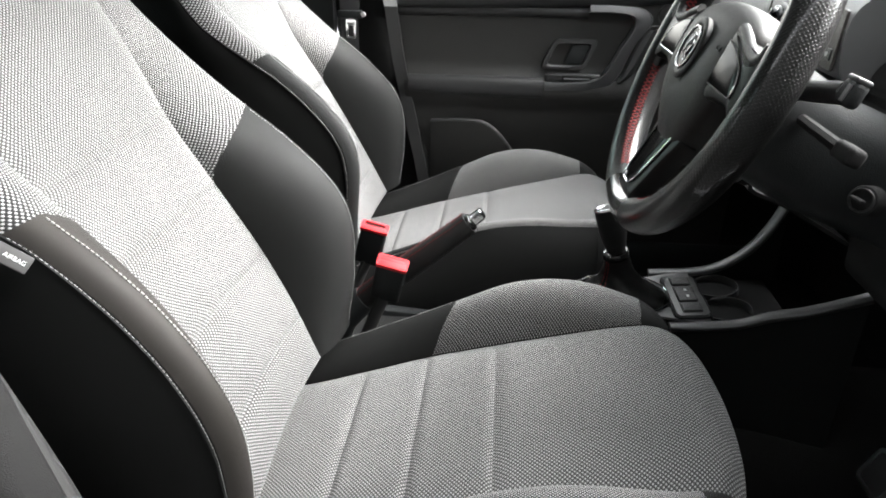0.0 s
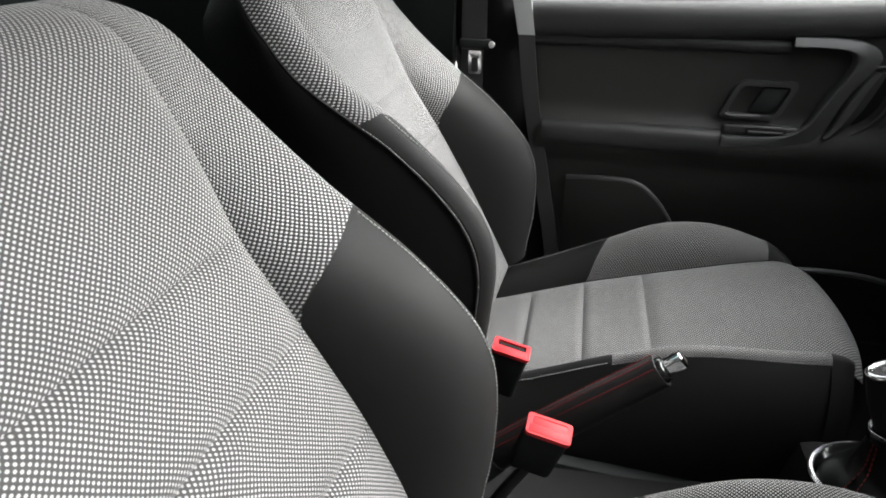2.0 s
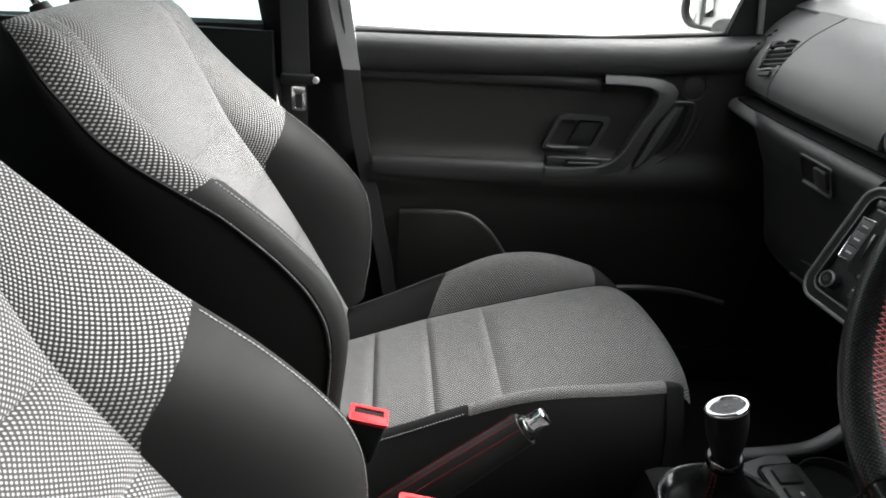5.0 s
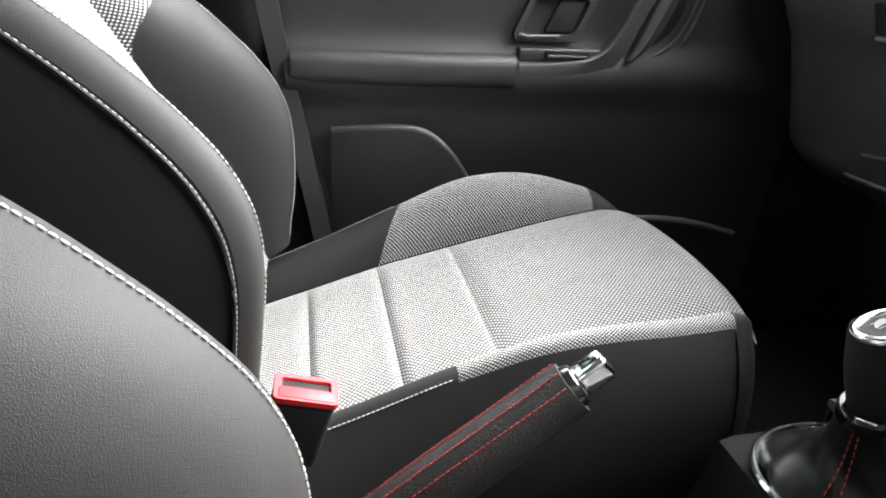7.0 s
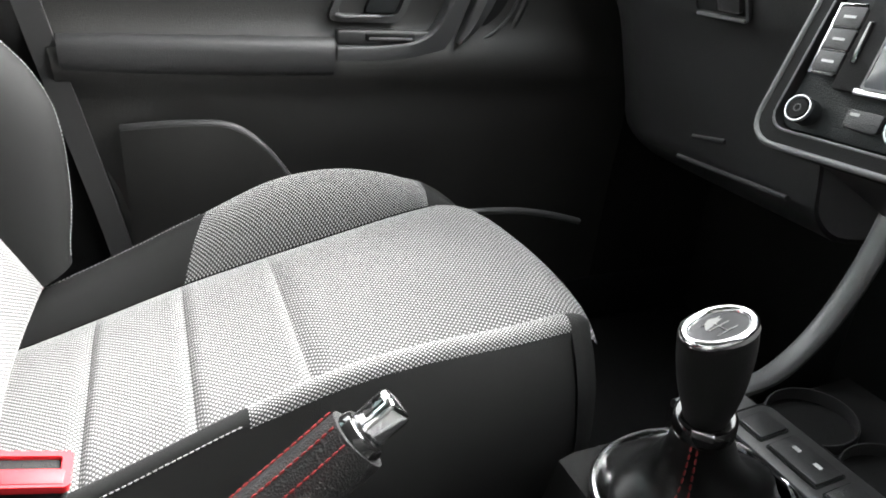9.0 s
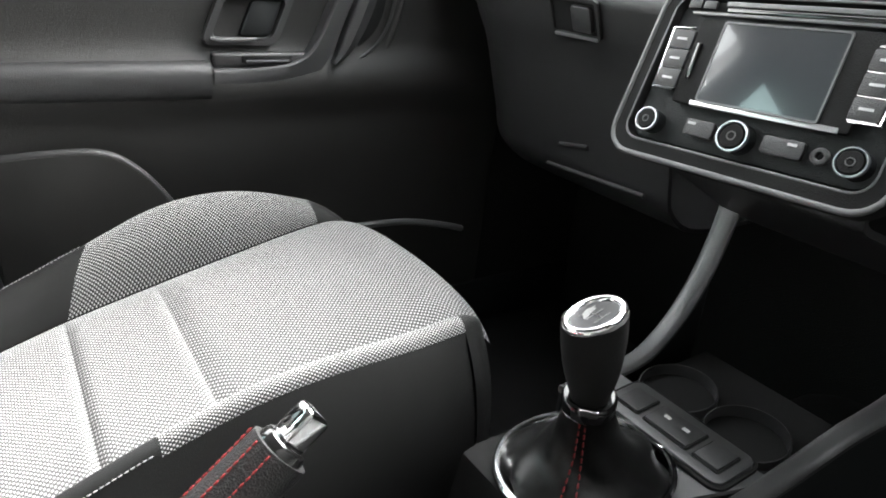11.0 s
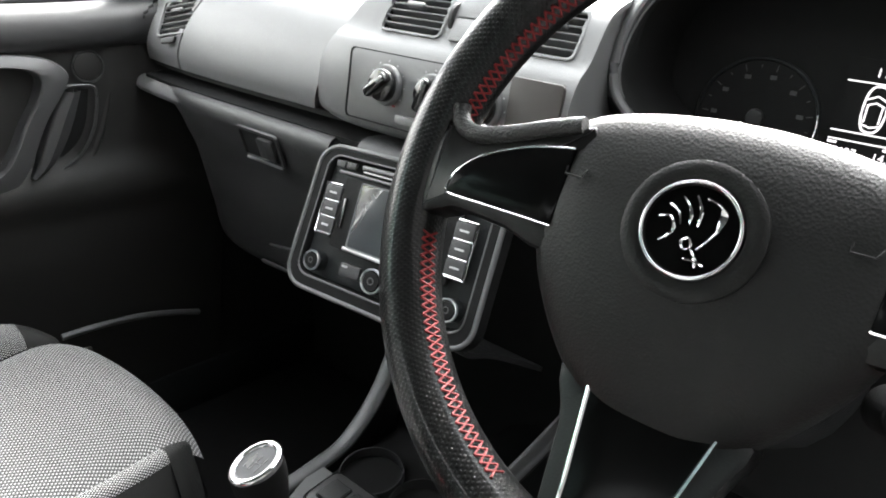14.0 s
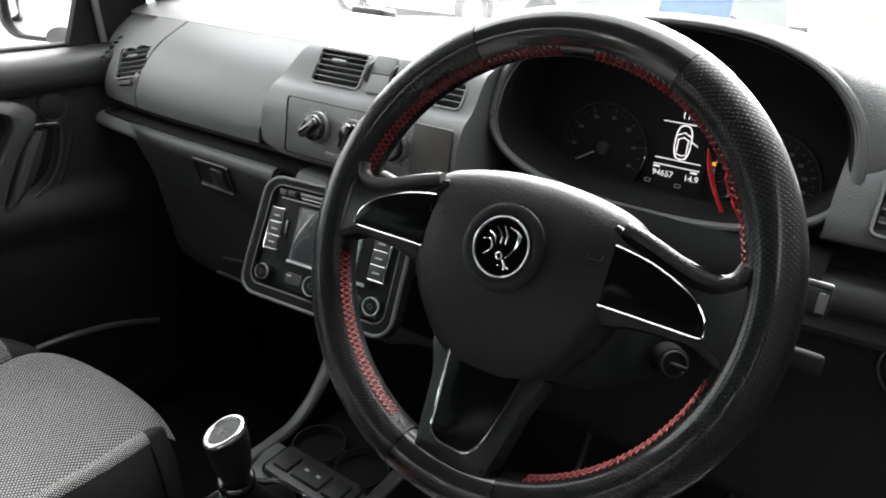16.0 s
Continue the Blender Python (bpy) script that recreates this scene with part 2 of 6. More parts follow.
def cyl(r1, r2, depth, m=None, n=32, bevel=0.0):
    bm = bmesh.new()
    bmesh.ops.create_cone(bm, cap_ends=True, segments=n, radius1=r1, radius2=r2, depth=depth)
    if bevel:
        rim = [e for e in bm.edges if abs(e.verts[0].co.z - e.verts[1].co.z) < 1e-6 and len(e.link_faces) == 2]
        bmesh.ops.bevel(bm, geom=rim, offset=bevel, segments=2, profile=0.5, affect="EDGES")
    if m is not None:
        bmesh.ops.transform(bm, matrix=m, verts=bm.verts)
    return bm


def ring(ro, ri, depth, m=None, n=48):
    """A flat-sided ring about z."""
    bm = bmesh.new()
    prof = [(ri, -depth / 2), (ro, -depth / 2), (ro, depth / 4), ((ro * 3 + ri) / 4, depth / 2), ((ro + ri * 3) / 4, depth / 2), (ri, depth / 4)]
    vs = [[bm.verts.new((r * math.cos(2 * math.pi * k / n), r * math.sin(2 * math.pi * k / n), z)) for r, z in prof] for k in range(n)]
    for k in range(n):
        for j in range(len(prof)):
            bm.faces.new((vs[k][j], vs[(k + 1) % n][j], vs[(k + 1) % n][(j + 1) % len(prof)], vs[k][(j + 1) % len(prof)]))
    if m is not None:
        bmesh.ops.transform(bm, matrix=m, verts=bm.verts)
    return bm


def spline(pts, n=8, closed=False):
    """Points on a Catmull-Rom curve."""
    pts = [Vector(p) for p in pts]
    out, k = [], len(pts)
    for i in range(k if closed else k - 1):
        p0 = pts[(i - 1) % k] if closed or i else pts[0]
        p1, p2 = pts[i], pts[(i + 1) % k]
        p3 = pts[(i + 2) % k] if closed or i + 2 < k else pts[-1]
        for j in range(n):
            t = j / n
            out.append(0.5 * ((2 * p1) + (p2 - p0) * t + (2 * p0 - 5 * p1 + 4 * p2 - p3) * t * t + (3 * p1 - p0 - 3 * p2 + p3) * t ** 3))
    if not closed:
        out.append(pts[-1])
    return out


def tube(pts, a, b=None, n=10, closed=False, up=(0, 0, 1), square=2.0):
    """A rod along points, with an a by b oval section."""
    b = b or a
    bm = bmesh.new()
    rings, k = [], len(pts)
    for i, p in enumerate(pts):
        d = (Vector(pts[(i + 1) % k if closed else min(i + 1, k - 1)]) - Vector(pts[(i - 1) % k if closed else max(i - 1, 0)])).normalized()
        side = d.cross(Vector(up))
        side = side.normalized() if side.length > 1e-5 else Vector((1, 0, 0))
        top = side.cross(d)
        aa, bb = (a(i / (k - 1)), b(i / (k - 1))) if callable(a) else (a, b)
        row = []
        for j in range(n):
            th = 2 * math.pi * (j + 0.5) / n
            c, s = math.cos(th), math.sin(th)
            c, s = math.copysign(abs(c) ** (2 / square), c), math.copysign(abs(s) ** (2 / square), s)
            row.append(bm.verts.new(Vector(p) + side * aa * c + top * bb * s))
        rings.append(row)
    for i in range(k if closed else k - 1):
        for j in range(n):
            bm.faces.new((rings[i][j], rings[(i + 1) % k][j], rings[(i + 1) % k][(j + 1) % n], rings[i][(j + 1) % n]))
    if not closed:
        bm.faces.new(rings[0])
        bm.faces.new(rings[-1])
    return bm


def plate(outline, thick, m=None, bevel=0.0):
    """A flat plate from a 2D outline, rounded on its front edge (+z)."""
    bm = bmesh.new()
    f = bm.faces.new([bm.verts.new((x, y, 0)) for x, y in outline])
    r = bmesh.ops.extrude_face_region(bm, geom=[f])
    vs = [g for g in r["geom"] if isinstance(g, bmesh.types.BMVert)]
    bmesh.ops.translate(bm, vec=(0, 0, thick), verts=vs)
    if bevel:
        top = set(vs)
        es = [e for e in bm.edges if e.verts[0] in top and e.verts[1] in top]
        bmesh.ops.bevel(bm, geom=es, offset=bevel, segments=2, profile=0.5, affect="EDGES")
    if m is not None:
        bmesh.ops.transform(bm, matrix=m, verts=bm.verts)
    return bm


def round_rect(w, h, r, n=5, cx=0.0, cy=0.0):
    out = []
    for sx, sy, a0 in ((1, 1, 0), (-1, 1, 90), (-1, -1, 180), (1, -1, 270)):
        for k in range(n + 1):
            a = radians(a0 + 90 * k / n)
            out.append((cx + sx * (w / 2 - r) + r * math.cos(a), cy + sy * (h / 2 - r) + r * math.sin(a)))
    return out


def frame_plate(outer, inner, thick, m=None):
    """A flat frame between two outlines with the same number of points."""
    bm = bmesh.new()
    n = len(outer)
    rows = [[bm.verts.new((x, y, z)) for x, y in o] for o, z in ((outer, 0), (outer, thick * 0.7), ([(x * 0.97 + u * 0.03, y * 0.97 + v * 0.03) for (x, y), (u, v) in zip(outer, inner)], thick), ([(x * 0.1 + u * 0.9, y * 0.1 + v * 0.9) for (x, y), (u, v) in zip(outer, inner)], thick), (inner, thick * 0.7), (inner, 0))]
    for i in range(6):
        for k in range(n):
            bm.faces.new((rows[i][k], rows[i][(k + 1) % n], rows[(i + 1) % 6][(k + 1) % n], rows[(i + 1) % 6][k]))
    if m is not None:
        bmesh.ops.transform(bm, matrix=m, verts=bm.verts)
    return bm


def stitches(pts, length=0.0038, gap=0.0013, r=0.0007, nrm=None):
    """Short threads one after another along a path."""
    pts = [Vector(p) for p in pts]
    bm = bmesh.new()
    segs, total = [], 0.0
    for p, q in zip(pts, pts[1:]):
        segs.append((total, p, q))
        total += (q - p).length

    def at(s):
        for s0, p, q in segs:
            d = (q - p).length
            if s <= s0 + d + 1e-9:
                return p + (q - p) * ((s - s0) / max(d, 1e-9))
        return pts[-1]

    s = 0.0
    while s + length < total:
        p, q = at(s), at(s + length)
        d = (q - p).normalized()
        side = d.cross(Vector((0.31, 0.52, 0.79))).normalized()
        top = side.cross(d)
        ends = []
        for c, k in ((p, 0.5), (p + (q - p) * 0.25, 1), (p + (q - p) * 0.75, 1), (q, 0.5)):
            ends.append([bm.verts.new(c + (side * math.cos(a) + top * math.sin(a)) * r * k) for a in (0, 1.57, 3.14, 4.71)])
        for e0, e1 in zip(ends, ends[1:]):
            for k in range(4):
                bm.faces.new((e0[k], e1[k], e1[(k + 1) % 4], e0[(k + 1) % 4]))
        bm.faces.new(ends[0])
        bm.faces.new(ends[-1])
        s += length + gap
    return bm


def lettering(text, size, m, material, parent, name="lettering", label=""):
    c = bpy.data.curves.new(name, "FONT")
    c.body, c.size, c.align_x, c.align_y, c.extrude = text, size, "CENTER", "CENTER", size * 0.02
    tmp = bpy.data.objects.new(name, c)
    scene.collection.objects.link(tmp)
    bpy.context.view_layer.update()
    me = bpy.data.meshes.new_from_object(tmp.evaluated_get(bpy.context.evaluated_depsgraph_get()))
    bpy.data.objects.remove(tmp)
    me.transform(m)
    me.materials.clear()
    me.materials.append(material)
    ob = new(name, me)
    ob.parent = parent
    return tagged(ob, label)


# ---- cabin shell ----
def slab(name, c, s, material, label="", category="", bevel=0.01):
    return tagged(part(name, box(c, s, bevel), material), label, category, kind="structure")


slab("floor", (-0.1, -0.02, -0.03), (2.6, 1.50, 0.06), CARPET, "black carpeted car floor", "floor")
tagged(part("tunnel", grid(lambda u, v: Vector((-0.75 + 1.75 * u, -0.03 + 0.16 * math.cos(math.pi * (1 - v)), 0.14 * math.sin(math.pi * v) ** 0.6)), 10, 16), CARPET), "carpeted transmission tunnel between the seats", "floor", kind="structure")
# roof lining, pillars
# headlining is the rail lining's material, darkened to bounce less light
tagged(part("ceiling", grid(lambda u, v: Vector((-1.55 + 1.85 * u, -0.70 + 1.34 * v, 1.24 + 0.05 * math.sin(math.pi * v) - 0.10 * u ** 3)), 12, 12, thick=0.03), mat("grey fabric headlining darkened against bounce light", (0.20, 0.20, 0.195), 0.95, bump=0.3, scale=600, spec=0.1)), "grey fabric headlining darkened against bounce light", "ceiling", kind="structure")
for side, yy, back in ((1, 0.70, 0.0), (-1, -0.76, 0.045)):
    tagged(part("pillar_front", tube(spline([(0.92, yy * 0.99, 0.82), (0.75, yy * 0.985, 0.95), (0.50, yy * 0.95, 1.10), (0.26, yy * 0.9, 1.20)], 6), 0.040, 0.055, 16), mat("grey pillar trim", (0.16, 0.16, 0.16), 0.7, bump=0.3, scale=700)), "grey windscreen pillar trim", "pillar", kind="structure")
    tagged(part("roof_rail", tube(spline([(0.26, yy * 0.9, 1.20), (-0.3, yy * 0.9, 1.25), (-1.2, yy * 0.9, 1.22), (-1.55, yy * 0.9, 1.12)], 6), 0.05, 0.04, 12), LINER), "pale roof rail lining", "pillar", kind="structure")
    tagged(part("pillar_middle", tube(spline([(-0.13 - 1.5 * back, yy * 1.015, 0.02), (-0.20 - 1.5 * back, yy * 1.02, 0.35), (-0.275 - 1.5 * back, yy * 1.02, 0.72), (-0.31 - 1.5 * back, yy * 0.99, 0.95), (-0.33 - 1.5 * back, yy * 0.92, 1.22)], 6), lambda k: 0.088 - 0.4 * back - 0.02 * k, lambda k: 0.035, 12, up=(0, 1, 0), square=3.0), HOOD_LINING), "dark plastic door pillar trim", "pillar", kind="structure")
    tagged(part("pillar_rear", tube(spline([(-1.30, yy, 0.62), (-1.32, yy * 0.98, 0.9), (-1.42, yy * 0.9, 1.2)], 6), 0.11, 0.04, 12, up=(0, 1, 0), square=3.0), PLASTIC_DARK), "dark rear pillar trim", "pillar", kind="structure")
    # rear door with window opening
    tagged(part("rear_door_panel", grid(lambda u, v: Vector((-0.34 - 0.92 * u, yy * (1 + 0.012 * math.sin(6 * v)), 0.08 + (0.70 + 0.16 * max(0, u - 0.6) ** 1.5) * v)), 18, 10, thick=0.04), PLASTIC_DARK), "dark rear door trim panel", "door panel", kind="structure")
    g = part("window_rear_side", grid(lambda u, v: Vector((-0.36 - 0.95 * u, yy * (1.03 - 0.10 * v), 0.77 + 0.45 * v)), 2, 2), GLASS_REAR)
    tagged(g, "green tinted rear side window glass", "window", kind="structure")
    tagged(part("window_bar", tube([(-0.965, yy * 1.01, 0.77), (-0.985, yy * 0.93, 1.2)], 0.02, 0.012, 8, up=(0, 1, 0)), RUBBER), "black window divider bar", "window", kind="structure")
    tagged(part("window_seal_rear", tube(spline([(-0.36, yy * 0.995, 0.785), (-0.7, yy * 0.995, 0.778), (-0.95, yy * 0.995, 0.772), (-1.08, yy * 0.995, 0.785), (-1.17, yy * 0.995, 0.815), (-1.26, yy * 0.99, 0.92)], 6), 0.012, n=8), SEAL), "grey rubber rear window seal", "window", kind="structure")
    tagged(part("door_seal", tube(spline([(-0.065 - 2.4 * back, yy * 0.985, 0.10), (-0.10 - 2.4 * back, yy * 0.985, 0.30), (-0.145 - 2.4 * back, yy * 0.99, 0.50), (-0.198 - 2.4 * back, yy * 1.0, 0.70), (-0.222 - 2.4 * back, yy * 1.0, 0.84), (-0.25 - 2.4 * back, yy * 0.96, 1.05), (-0.27 - 2.4 * back, yy * 0.92, 1.2)], 6), 0.011, 0.016, 10, up=(0, 1, 0)), SEAL), "grey rubber door aperture seal", "seal", kind="structure")
    slab("sill", (-0.1, yy * 1.04, 0.04), (2.2, 0.10, 0.12), PLASTIC_DARK, "dark plastic door sill trim", "sill", 0.02)
slab("body_sill", (-0.1, -0.865, 0.0), (2.4, 0.10, 0.16), PAINT, "silver painted body sill", "sill", 0.03)
tagged(part("body_pillar", tube(spline([(-0.25, -0.835, 0.05), (-0.33, -0.835, 0.38), (-0.405, -0.835, 0.74), (-0.45, -0.80, 1.2)], 6), 0.07, 0.03, 12, up=(0, 1, 0), square=3.0), PLASTIC_DARK), "dark trimmed door pillar outside", "pillar", kind="structure")
tagged(part("seal_strip", grid(lambda u, v: Vector((lerp([(0.10, -0.098), (0.30, -0.132), (0.50, -0.174), (0.60, -0.194), (0.72, -0.210), (0.85, -0.238), (1.2, -0.30)], 0.72 + 0.48 * v) + lerp([(0.10, 0.030), (0.72, 0.032), (0.85, 0.040), (1.2, 0.045)], 0.72 + 0.48 * v) * u, 0.666 - 0.09 * max(0, 0.57 * v - 0.14), 0.72 + 0.48 * v)), 3, 14, thick=0.008), mat("pale door frame", (0.40, 0.41, 0.41), 0.4, bump=0.1, scale=300)), "pale grey door frame strip at the pillar", "pillar", kind="structure")
tagged(part("seal_strip", grid(lambda u, v: Vector((lerp([(0.10, -0.098), (0.30, -0.132), (0.50, -0.174), (0.60, -0.194), (0.72, -0.210), (0.85, -0.238), (1.2, -0.30)], 0.10 + 0.62 * v) + lerp([(0.10, 0.030), (0.72, 0.032), (0.85, 0.040), (1.2, 0.045)], 0.10 + 0.62 * v) * u, 0.666, 0.10 + 0.62 * v)), 3, 14, thick=0.008), SEAL), "dark lower door frame strip at the pillar", "pillar", kind="structure")
tagged(part("seal_lip", tube(spline([(-0.082, 0.662, 0.10), (-0.116, 0.662, 0.30), (-0.158, 0.662, 0.50), (-0.194, 0.662, 0.72), (-0.219, 0.656, 0.85), (-0.275, 0.622, 1.18)], 6), 0.003, n=8), RUBBER), "black rubber lip along the door frame", "seal", kind="structure")
slab("pillar_sill", (-0.16, 0.742, 0.40), (0.22, 0.05, 0.78), PLASTIC_DARK, "dark inner pillar panel behind the door edge", "pillar")
# windscreen and tail
g = part("windscreen", grid(lambda u, v: Vector((1.10 - 0.84 * v + 0.06 * math.sin(math.pi * u), -0.72 + 1.38 * u, 0.90 + 0.30 * v)), 8, 4), GLASS_FRONT)
g.visible_shadow = False
tagged(g, "sloping windscreen glass", "window", kind="structure")
tagged(part("bulkhead", box((1.02, -0.03, 0.40), (0.06, 1.46, 0.86), 0.01), CARPET), "dark footwell bulkhead", "wall", kind="structure")
for s in (1, -1):
    slab("wall_footwell", (0.84, -0.03 + s * 0.745, 0.36), (0.36, 0.05, 0.72), CARPET, "dark carpeted footwell side", "wall")
slab("wall_tail", (-1.62, -0.03, 0.45), (0.06, 1.46, 0.80), PLASTIC_DARK, "dark tailgate trim", "wall")
g = part("window_tail", grid(lambda u, v: Vector((-1.62 + 0.10 * v, -0.62 + 1.18 * u, 0.86 + 0.32 * v)), 2, 2), GLASS_TAIL)
tagged(g, "tailgate window darkened against rear light", "window", kind="structure")


def rear_bench():
    b = thing("rear_bench", "rear bench seat in dotted cloth and black with belts", "car seat")
    part("cushion", box((-0.88, -0.03, 0.24), (0.50, 1.26, 0.20), 0.06, 4), BENCH_CLOTH, b)
    for y in (-0.36, 0.30):
        part("backrest", box((-1.20, y, 0.58), (0.16, 0.60, 0.62), 0.05, 4, Matrix.Rotation(radians(-18), 4, "Y")), BENCH_CLOTH, b, "black cloth rear backrest")
        part("insert_panel", grid(lambda u, v, y=y: Vector((-1.05 - 0.112 * v, y - 0.16 + 0.32 * u, 0.36 + 0.33 * v)), 6, 8, uv=lambda u, v: (0.32 * u, 0.33 * v), thick=0.02), CLOTH, b, "pale dotted cloth panel")
        part("headrest", box((-1.32, y, 0.94), (0.09, 0.24, 0.14), 0.04, 4), BENCH_CLOTH, b)
        part("belt", grid(lambda u, v, y=y: Vector((-1.06 - 0.19 * v, y + 0.20 + 0.05 * u + 0.06 * v, 0.30 + 0.60 * v)), 1, 8, thick=0.002), WEB, b, "grey-green seat belt webbing")
    return b


rear_bench()


# passenger door
def passenger_door():
    d = thing("front_door", "closed front passenger door with charcoal trim panel", "car door", kind="structure")
    yb = 0.70

    def skin(u, v):
        x = -0.19 + 0.92 * u + 0.09 * (1 - v) * (1 - u)
        z = 0.05 + (0.70 + 0.03 * u) * v
        bulge = 0.022 * math.exp(-((z - 0.52) / 0.035) ** 2) + 0.010 * math.exp(-((z - 0.44) / 0.09) ** 2)
        return Vector((x, yb - bulge + 0.012 * max(0, (0.30 - z) / 0.3), z))
    panel = part("door_panel", grid(skin, 40, 60, thick=0.02), DOOR_SKIN, d, "dark grained door trim panel")
    # padded top roll
    top = [(-0.20, yb - 0.004, 0.748), (0.10, yb - 0.006, 0.754), (0.40, yb - 0.006, 0.768), (0.58, yb - 0.004, 0.784), (0.66, yb + 0.0, 0.795)]
    part("top_roll", tube(spline(top, 8), 0.036, 0.036, 16, square=2.6), PLASTIC, d, "charcoal plastic door top roll")
    low = [(-0.185, yb - 0.012, 0.712), (0.10, yb - 0.014, 0.716), (0.30, yb - 0.014, 0.714)]
    part("pad_roll", tube(spline(low, 8), 0.016, 0.016, 12), PLASTIC, d)
    # arm rest along the panel
    arm = [(-0.15, yb - 0.018, 0.528), (0.0, yb - 0.022, 0.528), (0.12, yb - 0.024, 0.528), (0.198, yb - 0.024, 0.528)]
    part("arm_rest", tube(spline(arm, 8), 0.030, 0.028, 20, square=3.0), PLASTIC, d, "padded charcoal arm rest")

    def band(inner, outer, rim, crown, base=0.010):
        """A moulded strip between two edges, proud of the panel."""
        a, b = spline([(x, 0, z) for x, z in inner], 8), spline([(x, 0, z) for x, z in outer], 8)
        prof = [(0.0, base), (0.0, rim - 0.008), (0.04, rim - 0.002), (0.12, rim), (0.45, crown), (0.80, crown - 0.004), (0.94, crown - 0.005), (1.0, crown - 0.011), (1.0, base)]

        def fn(u, v):
            i, (k, dep) = int(round(u * (len(a) - 1))), prof[int(round(v * (len(prof) - 1)))]
            return Vector((a[i].x + (b[i].x - a[i].x) * k, yb - dep, a[i].z + (b[i].z - a[i].z) * k))
        return grid(fn, len(a) - 1, len(prof) - 1)
    # satin grab trim sweeping from the top round to the arm rest
    inner = [(0.300, 0.718), (0.360, 0.718), (0.397, 0.713), (0.411, 0.698), (0.402, 0.668), (0.385, 0.638), (0.363, 0.592), (0.343, 0.566), (0.313, 0.553), (0.262, 0.547), (0.203, 0.545)]
    outer = [(0.300, 0.736), (0.380, 0.736), (0.432, 0.728), (0.456, 0.705), (0.444, 0.676), (0.420, 0.640), (0.403, 0.602), (0.386, 0.562), (0.352, 0.524), (0.300, 0.505), (0.203, 0.500)]
    part("grab_trim", band(inner, outer, 0.048, 0.046), GRAB, d, "satin charcoal grab trim")
    part("panel_line", tube([(-0.16, yb - 0.012, 0.722), (0.10, yb - 0.014, 0.732), (0.30, yb - 0.016, 0.738)], 0.0028, n=8), BEZEL, d, "fine moulded line along the door panel")
    grip_in = [(0.449, 0.681), (0.430, 0.652), (0.412, 0.608), (0.398, 0.572), (0.386, 0.552)]
    grip_out = [(0.470, 0.682), (0.456, 0.636), (0.439, 0.598), (0.418, 0.569), (0.392, 0.549)]
    part("grab_handle", band(grip_in, grip_out, 0.046, 0.050), BEZEL, d, "charcoal pull grip")
    lip = [(0.449, 0.686), (0.475, 0.688), (0.499, 0.680), (0.492, 0.622), (0.468, 0.579), (0.432, 0.554), (0.393, 0.546)]
    well = part("grip_well", band(grip_out, [(0.497, 0.680), (0.490, 0.624), (0.473, 0.589), (0.441, 0.561), (0.398, 0.547)], 0.022, 0.024), HOOD_LINING, d, "dark hollow behind the pull grip")
    part("well_lip", tube([(p.x, yb - 0.030, p.z) for p in spline([(x, 0, z) for x, z in lip], 8)], 0.0024, n=8), BEZEL, well, "satin lip of the hollow")
    sweep = [(-0.15, yb - 0.016, 0.486), (0.10, yb - 0.020, 0.489), (0.25, yb - 0.022, 0.487), (0.34, yb - 0.022, 0.487), (0.42, yb - 0.022, 0.505), (0.472, yb - 0.020, 0.546), (0.506, yb - 0.018, 0.606), (0.527, yb - 0.014, 0.68), (0.53, yb - 0.012, 0.735), (0.47, yb - 0.012, 0.756)]
    part("trim_edge", tube(spline(sweep, 8), 0.006, 0.006, 10), DOOR_SKIN, d, "moulded edge under the arm rest")
    part("speaker_grille", cyl(0.024, 0.022, 0.008, Matrix.Translation((0.492, yb - 0.020, 0.716)) @ Matrix.Rotation(radians(90), 4, "X"), 32, 0.002), DOOR_SKIN, d, "round tweeter cover")
    part("tweeter_rim", tube([(0.492 + 0.0245 * math.cos(2 * math.pi * k / 32), yb - 0.0245, 0.716 + 0.0245 * math.sin(2 * math.pi * k / 32)) for k in range(32)], 0.0016, n=6, closed=True), BEZEL, d)
    # inner handle in its bowl
    m = Matrix.Translation((0.261, yb - 0.018, 0.614)) @ Matrix(((1, 0, 0, 0), (0, 0, -1, 0), (0, 1, 0, 0), (0, 0, 0, 1)))
    sh, si = ([(x + 0.42 * y, y) for x, y in round_rect(w, h, r, 6)] for w, h, r in ((0.112, 0.076, 0.016), (0.088, 0.054, 0.009)))
    dish = spline([(0.285, yb - 0.016, 0.655), (0.335, yb - 0.016, 0.653), (0.353, yb - 0.016, 0.638), (0.348, yb - 0.016, 0.612), (0.331, yb - 0.016, 0.586), (0.305, yb - 0.016, 0.577), (0.26, yb - 0.016, 0.575)], 6)
    part("bowl_rim", tube(dish, 0.0035, n=8), PLASTIC, d, "rounded rim of the handle bowl")
    bowl = part("handle_bezel", frame_plate(sh, si, 0.014, m), BEZEL, d, "charcoal handle bezel")
    part("bowl", plate(si, 0.002, m @ Matrix.Translation((0, 0, -0.001))), HOOD_LINING, bowl, "dark handle recess")
    part("handle", plate([(x + 0.42 * y, y) for x, y in round_rect(0.046, 0.050, 0.006, cx=0.018)], 0.008, m @ Matrix.Translation((0, 0, 0.002)), 0.003), PLASTIC_DARK, bowl, "door opening lever")
    part("lever_edge", tube([(0.203, yb - 0.034, 0.5865), (0.215, yb - 0.036, 0.584), (0.268, yb - 0.036, 0.5855)], 0.0026, n=8), RAIL, bowl, "bright lever edge")
    ledge = part("switch_pod", box((0.278, yb - 0.022, 0.556), (0.150, 0.036, 0.022), 0.005, 3), PLASTIC, d, "window switch ledge")
